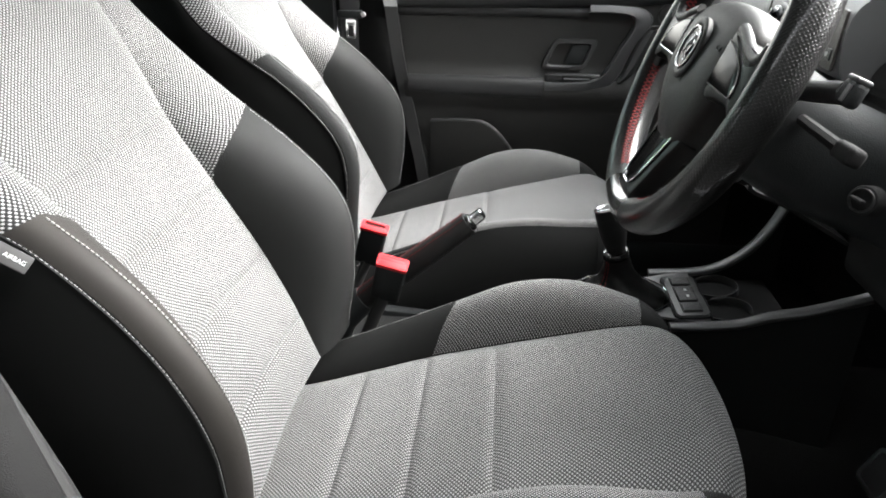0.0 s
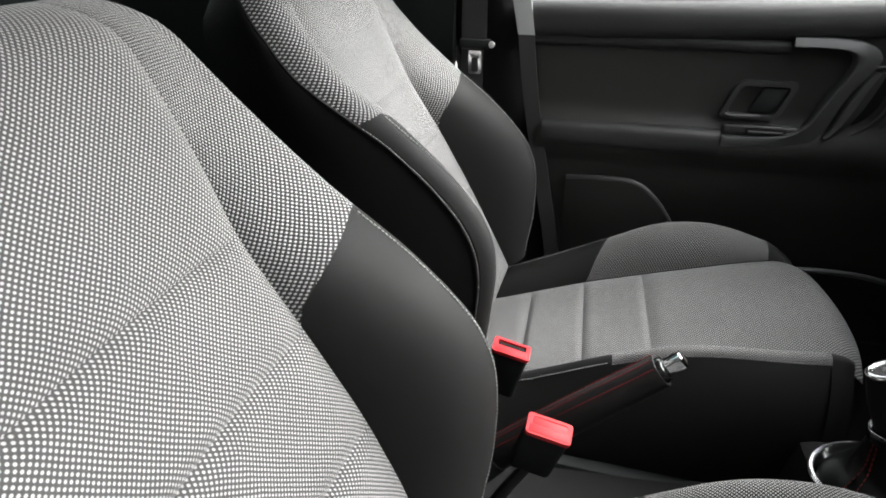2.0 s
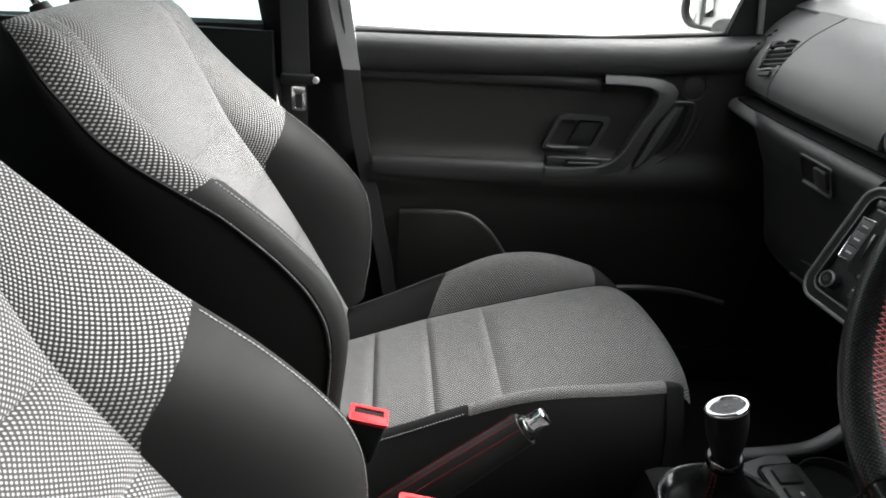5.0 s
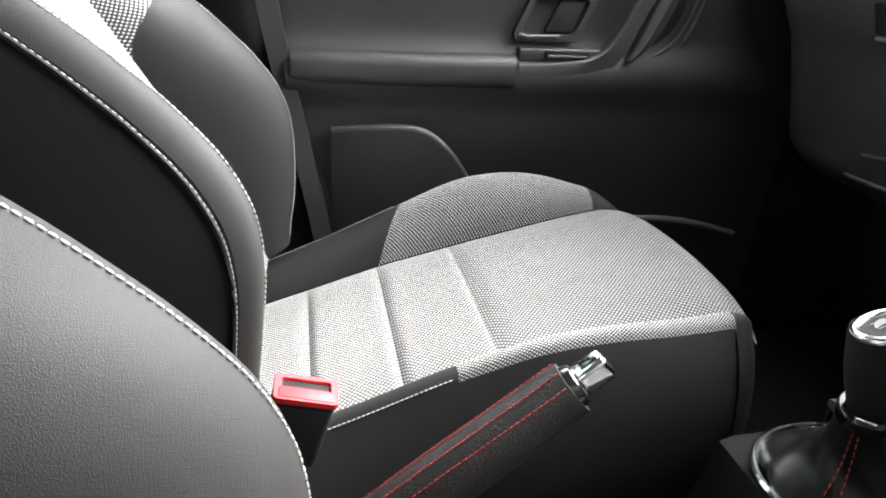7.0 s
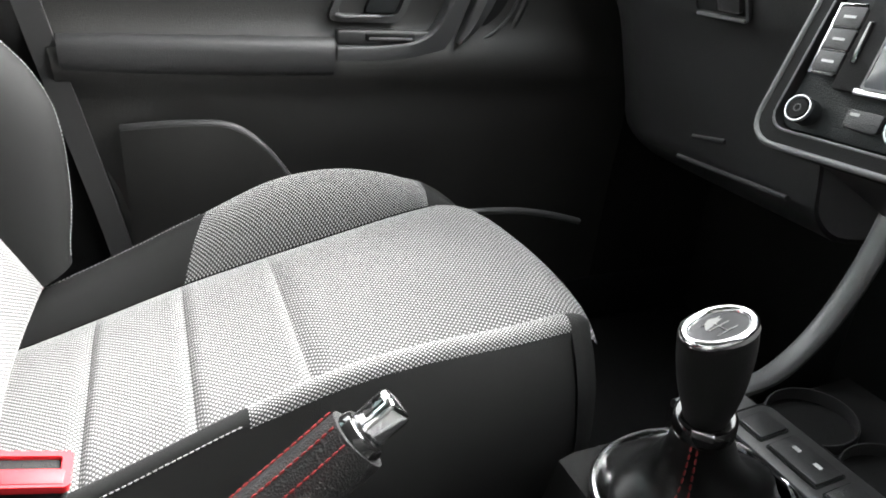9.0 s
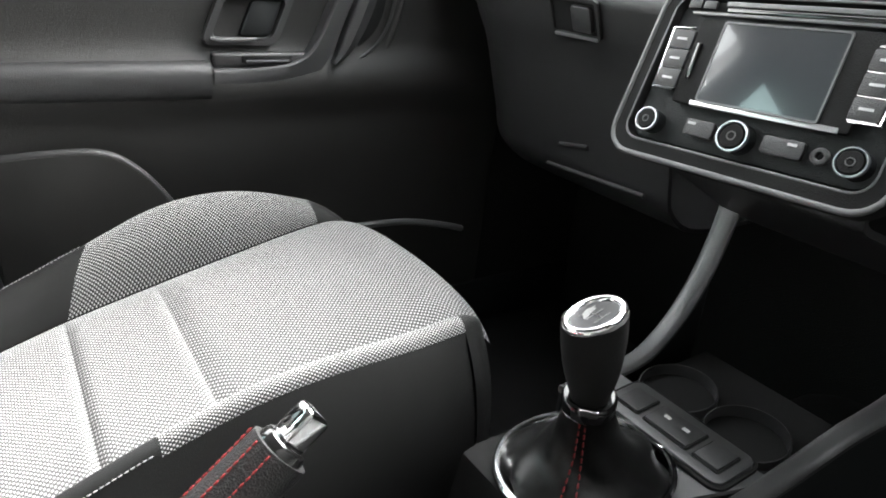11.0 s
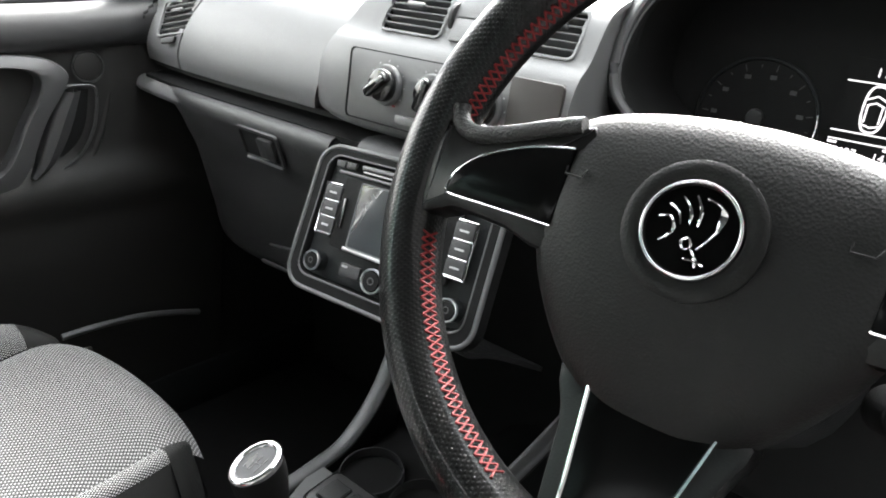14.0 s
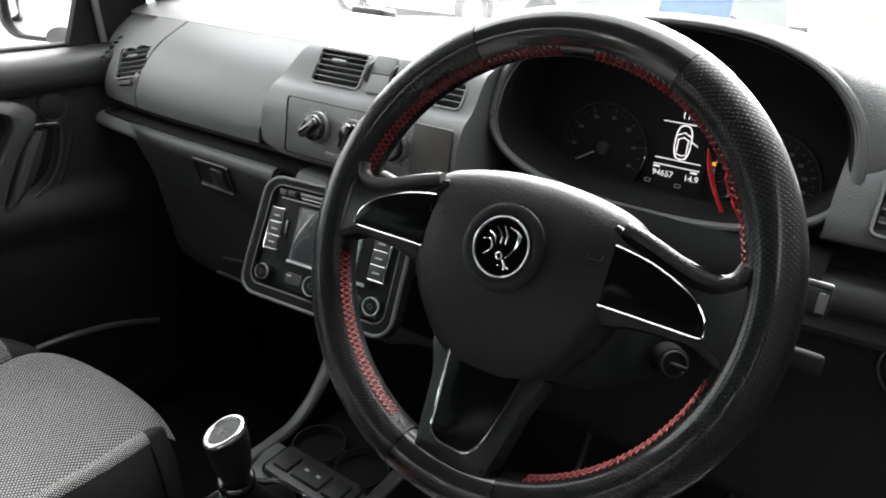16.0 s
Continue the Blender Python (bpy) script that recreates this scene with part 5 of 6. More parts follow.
lettering("94657", 0.0105, DM @ Matrix.Translation((-0.017, 0.7875, 0.0014)), DISPLAY, disp, label="white odometer digits")
lettering("14.9", 0.0105, DM @ Matrix.Translation((0.018, 0.7875, 0.0014)), DISPLAY, disp, label="white trip digits")
part("warning_lamp", box((0, 0, 0), (0.004, 0.004, 0.0004), 0), AMBER, cluster, "amber tell-tale").matrix_basis = CM @ Matrix.Translation((0.412, 0.812, 0.006))
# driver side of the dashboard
# groove here and ledge below are black to stand for shade
part("driver_recess", swept([(0.600, 0.788), (0.640, 0.772), (0.622, 0.748)], -0.72, -0.545, 10, bend), HOOD_LINING, dash, "groove under the driver's vent, blackened for shade")
part("lower_fascia", swept([(0.625, 0.753), (0.590, 0.751), (0.579, 0.742), (0.578, 0.725), (0.590, 0.702)], -0.72, -0.560, 10, bend), PLASTIC, dash, "dark grained panel under the groove")
switch = part("light_switch", cyl(0.036, 0.034, 0.012, face(0.588, -0.662, 0.685, -6), 40, 0.003), HOOD_LINING, dash, "round black light switch")
part("switch_ring", ring(0.038, 0.0345, 0.010, face(0.588, -0.662, 0.685, -6), 40), PLASTIC, switch)
for k in range(3):
    part("switch_mark", box((0, 0, 0), (0.006, 0.003, 0.0005), 0), DIM_MARK, switch).matrix_basis = face(0.588, -0.662, 0.685, -6) @ Matrix.Translation((-0.024 + 0.004 * k, 0.010 - 0.011 * k, 0.0068))
part("driver_fascia", swept([(0.612, 0.782), (0.588, 0.785), (0.582, 0.796), (0.586, 0.815), (0.605, 0.85), (0.655, 0.885)], -0.72, -0.548, 14, bend), HOOD_SKIN, dash, "grained charcoal fascia beside the wheel")
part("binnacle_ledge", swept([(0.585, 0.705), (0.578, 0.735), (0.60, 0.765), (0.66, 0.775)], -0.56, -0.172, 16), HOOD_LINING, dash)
vent(dash, face(0.590, -0.624, 0.836, 24), 0.080, 0.074, 5)


# ---- steering ----
WC = Vector((0.313, -0.3705, 0.798))
WM = Matrix(((0, 0.37, -0.93, WC.x), (-1, 0, 0, WC.y), (0, 0.93, 0.37, WC.z), (0, 0, 0, 1)))
RIM, RIM_DROP = 0.1790, -0.011


def steering_wheel():
    w = thing("steering_wheel", "three-spoke black leather steering wheel with red stitching", "steering wheel")

    def rim_seg(a0, a1, n, mtl, label, fat=1.0):
        def fn(u, v):
            a, b = radians(a0 + (a1 - a0) * u), 2 * math.pi * v
            rr = RIM + 0.0188 * fat * math.cos(b)
            return WM @ Vector((rr * math.sin(a), RIM_DROP + rr * math.cos(a), 0.0205 * fat * math.sin(b)))
        return part("rim", grid(fn, n, 24, uv=lambda u, v: (v * 0.102, RIM * radians(a1 - a0) * u)), mtl, w, label)
    rim_seg(-28, 28, 28, SMOOTH_LEATHER, "smooth glossy leather rim top")
    rim_seg(28.3, 165, 48, PERF, "perforated leather rim", 1.02)
    rim_seg(-165, -28.3, 48, PERF, "perforated leather rim", 1.02)
    rim_seg(165.3, 194.7, 16, SMOOTH_LEATHER, "smooth leather rim bottom")
    # crossed red thread along the inner edge
    for a0, a1 in ((-158, -104), (-80, -5), (5, 80), (104, 158)):
        bm = bmesh.new()
        n = int((a1 - a0) * 0.56)
        for k in range(n):
            for flip in (0, 1):
                aa, ab = radians(a0 + (a1 - a0) * (k + flip) / n), radians(a0 + (a1 - a0) * (k + 1 - flip) / n)
                pts = []
                for a, b in ((aa, 2.55), (ab, 3.05)):
                    rr = RIM + 0.0195 * math.cos(b)
                    pts.append(WM @ Vector((rr * math.sin(a), RIM_DROP + rr * math.cos(a), 0.0213 * math.sin(b))))
                me = bpy.data.meshes.new("tmp")
                t = tube(pts, 0.0008, n=5)
                t.to_mesh(me)
                t.free()
                bm.from_mesh(me)
                bpy.data.meshes.remove(me)
        part("stitching", bm, RED_THREAD, w, "red cross stitching", kind="stuff")
    frayed = spline([WM @ Vector(p) for p in ((0.1120, 0.0990, 0.004), (0.1180, 0.0850, 0.008), (0.1252, 0.0710, 0.008), (0.1333, 0.0590, 0.006))], 6)
    part("loose_thread", tube(frayed, lambda k: 0.0004 + 0.0016 * math.sin(math.pi * min(1, k * 1.1)) ** 0.8, lambda k: 0.0006 + 0.0010 * k, 6), RED, w, "frayed loop of red thread")
    for q in ((0.1290, 0.0850, 0.1330, 0.0740), (0.1320, 0.0760, 0.1400, 0.0660), (0.1370, 0.0690, 0.1450, 0.0580)):
        part("loose_thread", tube([WM @ Vector((q[0], q[1], 0.008)), WM @ Vector(((q[0] + q[2]) / 2 - 0.001, (q[1] + q[3]) / 2, 0.011)), WM @ Vector((q[2], q[3], 0.008))], 0.0008, n=6), RED, w, "frayed loop of red thread")
    # airbag pad
    half = [(-0.118, 0.018), (-0.105, 0.036), (-0.082, 0.059), (-0.05, 0.080), (-0.02, 0.0905), (0.006, 0.0925), (0.028, 0.0915), (0.041, 0.078), (0.049, 0.05), (0.053, 0.02), (0.0535, 0.0)]
    out = [(x, y) for y, x in half] + [(-x, y) for y, x in reversed(half[:-1])]
    loop = [Vector((p.x, p.y, 0)) for p in spline([(x, y, 0) for x, y in out], 4, True)]
    c0 = Vector((0, -0.02, 0))

    def pad(u, v):
        p = loop[int(round(u * len(loop))) % len(loop)] - c0
        r = [0.0, 0.3, 0.6, 0.8, 0.9, 0.96, 1.0, 1.005, 1.0, 0.97][int(round(v * 9))]
        z = [0.024, 0.0235, 0.022, 0.019, 0.016, 0.012, 0.006, -0.002, -0.014, -0.03][int(round(v * 9))]
        q = c0 + p * r
        return WM @ Vector((q.x, q.y, z + (0.004 * (q.y + 0.02) / 0.08 - 2.1 * (q.y + 0.030) ** 2) * (1 - v * 0.4)))
    airbag = part("airbag_pad", grid(pad, len(loop), 9), PAD_PLASTIC, w, "grained black airbag pad")
    lm = WM @ Matrix.Translation((-0.003, -0.006, 0.0240)) @ Matrix.Scale(1.06, 4)
    part("badge_recess", ring(0.0315, 0.0225, 0.006, lm), PAD_PLASTIC, airbag, "moulded ring round the badge")
    badge = part("badge", tube([lm @ Vector((0.0212 * math.cos(a), 0.0212 * math.sin(a), 0.004)) for a in [2 * math.pi * k / 48 for k in range(48)]], 0.0010, n=10, closed=True), CHROME, airbag, "chrome ring badge")
    part("badge_disc", cyl(0.0195, 0.0195, 0.004, lm @ Matrix.Translation((0, 0, 0.001)), 40), INLAY, badge, "black badge disc")
    strokes = [
        (0.0016, (0.003, 0.0150), (0.0105, 0.0125), (0.0115, 0.004), (0.0055, -0.0075)),
        (0.0008, (-0.0015, 0.0150), (0.0022, 0.0095), (0.0030, 0.002)),
        (0.0008, (-0.0070, 0.0132), (-0.0020, 0.0085), (-0.0008, 0.002)),
        (0.0008, (-0.0120, 0.0088), (-0.0068, 0.0065), (-0.0045, 0.001)),
        (0.0008, (-0.0150, 0.0020), (-0.0095, 0.0035), (-0.0068, -0.0025), (-0.0115, -0.0080)),
        (0.0009, (0.0010, -0.0035), (-0.0018, -0.0055), (0.0002, -0.0085), (0.0028, -0.0065), (0.0010, -0.0035)),
        (0.0010, (0.0030, -0.0078), (0.0062, -0.0112), (0.0072, -0.0152)),
        (0.0010, (0.0015, -0.0128), (0.0062, -0.0122), (0.0105, -0.0135)),
    ]
    for wide, *pts in strokes:
        curve = spline([lm @ Vector((x, y, 0.0038)) for x, y in pts], 6)
        part("badge_stroke", tube(curve, lambda k, wide=wide: wide * (0.45 + 0.75 * math.sin(math.pi * k)), lambda k: 0.0006, 6), CHROME, badge)
    for x in (-0.064, 0.064):
        horn = [lm @ Vector((x - 0.005, 0.014, -0.0035)), lm @ Vector((x - 0.005, 0.010, -0.0035)), lm @ Vector((x + 0.004, 0.010, -0.0035)), lm @ Vector((x + 0.006, 0.014, -0.0035))]
        part("horn_mark", tube(horn, 0.0006, n=5), RUBBER, airbag, "small moulded horn mark")
    # side spokes with glossy inlays
    for s in (-1, 1):
        pts = [(0.068, 0.030), (0.088, 0.026), (0.112, 0.018), (0.130, 0.0120), (0.145, 0.0115), (0.155, 0.017), (0.163, 0.022), (0.170, 0.0), (0.166, -0.038), (0.150, -0.036), (0.139, -0.032), (0.107, -0.033), (0.072, -0.034)]
        spoke = part("spoke", plate([(p.x * s, p.y) for p in spline([(x, y, 0) for x, y in pts], 4, True)], 0.022, WM @ Matrix.Translation((0, 0, -0.006)), 0.006), SPOKE, w, "black side spoke")
        edge = spline([WM @ Vector((s * x, y, 0.0125)) for x, y in ((0.078, 0.032), (0.097, 0.0265), (0.118, 0.0190), (0.137, 0.0140), (0.149, 0.0140), (0.157, 0.0195), (0.160, 0.028))], 5)
        part("spoke_edge", tube(edge, 0.0056, n=12), LEATHER, spoke, "glossy leather edge of the spoke")
        inl = [(0.076, 0.0185), (0.099, 0.0145), (0.1195, 0.0075), (0.135, -0.0005), (0.1445, -0.0105), (0.1475, -0.0200), (0.1455, -0.0243), (0.127, -0.0245), (0.100, -0.0243), (0.076, -0.0243)]
        crv = spline([(x, y, 0) for x, y in inl], 5)
        part("inlay", plate([(p.x * s, p.y) for p in crv], 0.003, WM @ Matrix.Translation((0, 0, 0.0155)), 0.001), INLAY, spoke, "piano black inlay")
        part("inlay_trim", tube([WM @ Vector((p.x * s, p.y, 0.0180)) for p in crv], 0.0007, n=6), CHROME, spoke, "chrome inlay trim")
    tilt = WM @ Matrix.Translation((0, -0.09, 0)) @ Matrix.Rotation(radians(-9), 4, "X") @ Matrix.Translation((0, 0.09, 0))
    pts = [(-0.046, -0.085), (0.046, -0.085), (0.043, -0.12), (0.034, -0.168), (0.026, -0.176), (-0.026, -0.176), (-0.033, -0.168), (-0.040, -0.12)]
    low = part("spoke", plate([(p.x, p.y) for p in spline([(x, y, 0) for x, y in pts], 4, True)], 0.022, tilt @ Matrix.Translation((0, 0, -0.020)), 0.005), SPOKE, w, "black lower spoke")
    inl = [(-0.031, -0.09), (-0.0235, -0.140), (-0.021, -0.156), (-0.013, -0.163), (0.0, -0.164), (0.012, -0.163), (0.020, -0.156), (0.0255, -0.140), (0.036, -0.09)]
    crv = spline([(x, y, 0) for x, y in inl], 5)
    part("inlay", plate([(p.x, p.y) for p in crv], 0.003, tilt @ Matrix.Translation((0, 0, 0.0015)), 0.001), INLAY, low, "piano black inlay")
    part("inlay_trim", tube([tilt @ Vector((p.x, p.y, 0.0045)) for p in crv], 0.0012, n=6), CHROME, low, "chrome inlay trim")
    return w


steering_wheel()


def column():
    c = thing("steering_column", "dark plastic steering column shroud with stalks and ignition key", "steering column")
    part("shroud", tube([WM @ Vector((0, -0.03, -0.015)), WM @ Vector((0, -0.035, -0.06)), WM @ Vector((0, -0.05, -0.15)), WM @ Vector((0, -0.05, -0.33))], lambda k: 0.055 + 0.02 * min(1, k * 3), lambda k: 0.05 + 0.015 * min(1, k * 3), 20, square=2.8), PLASTIC_DARK, c)
    for s in (-1, 1):
        st = part("stalk", tube(spline([WM @ Vector((s * 0.05, 0.0, -0.07)), WM @ Vector((s * 0.12, 0.01, -0.06)), WM @ Vector((s * 0.185, 0.02, -0.05))], 6), 0.007, 0.010, 12), PLASTIC_DARK, c, "black control stalk")
        part("stalk_tip", box((0, 0, 0), (0.020, 0.022, 0.015), 0.005, 3), PLASTIC_DARK, st, "stalk end with painted highlights").matrix_basis = WM @ Matrix.Translation((s * 0.198, 0.022, -0.048))
        # paler top and bar put the stalk end's highlights into colour
        part("stalk_cap", box((0, 0, 0), (0.019, 0.004, 0.014), 0.0018, 2), RAIL, st, "highlight on the stalk end's upper edge").matrix_basis = WM @ Matrix.Translation((s * 0.198, 0.0335, -0.048))
        part("stalk_glint", box((0, 0, 0), (0.006, 0.014, 0.0015), 0.0005, 1), SATIN, st, "highlight bar on the stalk end").matrix_basis = WM @ Matrix.Translation((s * 0.203, 0.021, -0.0405))
    part("lower_lever", box((0, 0, 0), (0.030, 0.016, 0.016), 0.004, 3), HOOD_LINING, c, "short dark lever").matrix_basis = WM @ Matrix.Translation((0.200, -0.020, -0.075))
    part("lever_arm", tube([WM @ Vector((0.05, -0.02, -0.09)), WM @ Vector((0.19, -0.020, -0.076))], 0.006, n=8), HOOD_LINING, c, "thin lever arm")
    km = Matrix.Translation((0.458, -0.466, 0.673)) @ Matrix.Rotation(radians(-70), 4, "Y") @ Matrix.Rotation(radians(35), 4, "X")
    lock = part("ignition_lock", cyl(0.017, 0.015, 0.02, km, 28, 0.002), HOOD_LINING, c, "round ignition lock")
    part("lock_ring", ring(0.0125, 0.0105, 0.004, km @ Matrix.Translation((0, 0, 0.011))), PLASTIC, lock, "dark lock ring")
    part("key", box((0, 0, 0), (0.004, 0.013, 0.014), 0.002), HOOD_LINING, lock, "key in the lock").matrix_basis = km @ Matrix.Translation((0, 0, 0.020))
    return c


column()


# ---- centre console ----
def console():
    c = thing("centre_console", "black centre console with satin side rails and cup holders", "centre console")

    yc = -0.030

    def top(u, v):
        x = -0.30 + 0.90 * u
        e = 2 * v - 1
        z = lerp([(-0.30, 0.19), (0.05, 0.19), (0.236, 0.20), (0.246, 0.285), (0.26, 0.300), (0.45, 0.305), (0.60, 0.315)], x)
        return Vector((x, yc + 0.088 * math.copysign(min(1, abs(e) * 1.25), e), z - (max(0, abs(e) - 0.8) / 0.2) * (z - 0.05)))
    part("body", grid(top, 60, 24, thick=0.004), HOOD_LINING, c)
    # pale frame round the gaiter and the switches, its arms rising to the dashboard
    path = [(0.392, 0.310), (0.42, 0.312), (0.46, 0.316), (0.505, 0.324), (0.55, 0.345), (0.582, 0.374), (0.607, 0.412), (0.626, 0.46), (0.636, 0.51)]
    for s in (1, -1):
        rail = spline([(x, yc + s * (0.098 + 0.02 * max(0, x - 0.5) / 0.13), z) for x, z in (path if s > 0 else path[:5] + [(0.60, 0.362), (0.68, 0.400)])], 6)
        # twin rails; the driver's-side one has its turned-away shade in a darker material
        part("side_rail", tube(rail, lambda k: 0.010 + 0.003 * k, lambda k: 0.006, 12, square=3.0), RAIL if s > 0 else BEZEL, c, "satin console rail, darkened for shade on the driver's side")

        def wall(u, v, rail=rail, s=s):
            p = rail[int(round(u * (len(rail) - 1)))]
            return Vector((p.x, p.y + s * 0.004, p.z - 0.004 - (p.z - 0.05) * v))
        part("side_wall", grid(wall, len(rail) - 1, 4, thick=0.004), PLASTIC_DARK, c)
    hoop = [(0.328 + 0.086 * math.cos(a), yc + 0.072 * math.sin(a)) for a in [radians(-66 + 132 * k / 24) for k in range(25)]]

    def apron(u, v):
        i = int(round(u * 24))
        (x0, y0), x1, y1 = hoop[i], 0.462, yc + (-0.098 + 0.196 * i / 24)
        k = min(1.0, v * 1.25)
        return Vector((x0 + (x1 - x0) * k, y0 + (y1 - y0) * k, 0.313 + 0.006 * k - 0.02 * max(0, v - 0.8) / 0.2))
    part("apron", grid(apron, 24, 10, thick=0.004), RAIL, c, "satin grey plate in front of the gaiter")
    # switch strip, cup holders
    sm = Matrix.Translation((0.436, -0.038, 0.3185)) @ Matrix.Rotation(radians(-6), 4, "Y") @ Matrix.Rotation(radians(-90), 4, "Z")
    part("strip_groove", frame_plate(round_rect(0.150, 0.064, 0.014), round_rect(0.143, 0.057, 0.011), 0.003, sm), HOOD_LINING, c, "dark groove round the switches")
    strip = part("switch_strip", plate(round_rect(0.142, 0.056, 0.011), 0.006, sm, 0.002), BEZEL, c, "charcoal switch strip")
    for x, w in ((-0.047, 0.026), (0.0, 0.050), (0.047, 0.026)):
        part("button_gap", plate(round_rect(w + 0.004, 0.034, 0.003, cx=x), 0.001, sm @ Matrix.Translation((0, 0, 0.0058))), HOOD_LINING, strip)
        part("button", plate(round_rect(w, 0.030, 0.002, cx=x), 0.005, sm @ Matrix.Translation((0, 0, 0.0045)), 0.001), PLASTIC, strip, "black console button")
    for x in (-0.011, 0.011):
        part("button_mark", box((0, 0, 0), (0.007, 0.004, 0.0004), 0), PALE_MARK, strip, "pale symbol").matrix_basis = sm @ Matrix.Translation((x, 0.002, 0.0098))
    for y in (0.012, -0.072):
        cm = Matrix.Translation((0.502, y, 0.310)) @ Matrix.Rotation(radians(-8), 4, "Y")
        cup = part("cup_holder", ring(0.041, 0.0385, 0.020, cm, 40), PLASTIC, c, "round cup holder")
        part("cup_floor", cyl(0.039, 0.039, 0.003, cm @ Matrix.Translation((0, 0, -0.007)), 32), HOOD_LINING, cup, "dark cup holder floor")
    loop = [(0.298 + 0.024 * math.cos(a), 0.078 + 0.006 * math.sin(a), 0.205 + 0.024 * math.sin(a)) for a in [2 * math.pi * k / 36 for k in range(36)]]
    part("coin_cup", tube(loop, 0.0028, n=8, closed=True), PLASTIC, c, "small round loop on the side of the console")
    return c


console()


def gear_lever():
    g = thing("gear_lever", "black leather gear lever with chrome-rimmed knob and red stitching", "gear lever")
    foot, knob = Vector((0.328, -0.030, 0.312)), Vector((0.281, -0.051, 0.488))
    ax = (knob - foot).normalized()
    part("shaft", tube([foot, knob], 0.009, n=12), RUBBER, g)
    prof = [(0.068, 0.0), (0.060, 0.012), (0.042, 0.026), (0.028, 0.048), (0.021, 0.070), (0.018, 0.092)]

    def boot(u, v):
        pts = spline([(r, 0, h) for r, h in prof], 4)
        p = pts[int(round(v * (len(pts) - 1)))]
        a = 2 * math.pi * u
        r = p.x * (1 + 0.05 * math.sin(6 * a + 9 * p.z * 20) * (1 - v) * 1.5)
        return foot + Vector((r * math.cos(a) * 1.15, r * math.sin(a), p.z)) + Vector((ax.x, ax.y, 0)) * p.z
    gaiter = part("gaiter", grid(boot, 36, 20), SPOKE, g, "folded black leather gaiter")
    for a in (3.7, 3.9):
        pts = [boot(a / (2 * math.pi), k / 20) + Vector((math.cos(a), math.sin(a), 0)) * 0.0008 for k in range(1, 20)]
        part("stitching", stitches(pts, 0.005, 0.002, 0.0009), RED_THREAD, gaiter, "red thread seam", kind="stuff", smooth=False)
    loop = [foot + Vector((0.084 * math.cos(a), 0.070 * math.sin(a), 0.004)) for a in [2 * math.pi * k / 48 for k in range(48)]]
    part("gaiter_ring", tube(loop, 0.0035, n=8, closed=True), CHROME, g, "chrome ring round the gaiter")
    part("collar", ring(0.0225, 0.013, 0.012, Matrix.Translation(foot + ax * 0.092) @ Vector((0, 0, 1)).rotation_difference(ax).to_matrix().to_4x4()), GLOSS, g, "black collar")
    part("clip", box((0, 0, 0), (0.016, 0.005, 0.007), 0.0015), CHROME, g, "small chrome clip").matrix_basis = Matrix.Translation(foot + ax * 0.096 + Vector((-0.0165, -0.0165, 0))) @ Matrix.Rotation(radians(-45), 4, "Z")
    sec = [(0.084, 0.0150, 0.0145), (0.098, 0.0165, 0.016), (0.112, 0.0195, 0.019), (0.130, 0.0228, 0.0220), (0.150, 0.0248, 0.0238), (0.168, 0.0256, 0.0244), (0.184, 0.0250, 0.024), (0.198, 0.022, 0.021), (0.204, 0.001, 0.001)]
    cap_n = Vector((-0.32, 0.16, 0.93)).normalized()
    cap_c = knob
    rows = spline([(h, a, b) for h, a, b in sec], 4)

    def head(u, v):
        r = rows[int(round(v * (len(rows) - 1)))]
        a = 2 * math.pi * u
        p = foot + ax * r.x + Vector((r.y * math.cos(a), r.z * math.sin(a), 0))
        return p - cap_n * max(0.0, (p - cap_c).dot(cap_n))
    kn = part("knob", grid(head, 40, len(rows) - 1), HOOD_LINING, g, "black leather gear knob")
    km = Matrix.Translation(cap_c) @ Vector((0, 0, 1)).rotation_difference(cap_n).to_matrix().to_4x4()
    oval_o = [(0.0245 * math.cos(2 * math.pi * k / 40), 0.0205 * math.sin(2 * math.pi * k / 40)) for k in range(40)]
    part("knob_ring", tube([km @ Vector((x * 0.93, y * 0.93, 0.0)) for x, y in oval_o], 0.0036, n=10, closed=True), CHROME, kn, "chrome knob rim")
    part("knob_cap", plate([(x * 0.85, y * 0.83) for x, y in oval_o], 0.002, km @ Matrix.Translation((0, 0, -0.001))), DARK_CHROME, kn, "polished metal shift plate")
    for p, q in (((-0.008, 0.008), (0.008, 0.008)), ((-0.008, 0.0), (0.008, 0.0)), ((-0.008, -0.008), (0.008, -0.008)), ((0, -0.008), (0, 0.008))):
        part("shift_mark", tube([km @ Vector((*p, 0.0012)), km @ Vector((*q, 0.0012))], 0.0004, n=5), DIM_MARK, kn)
    return g


gear_lever()


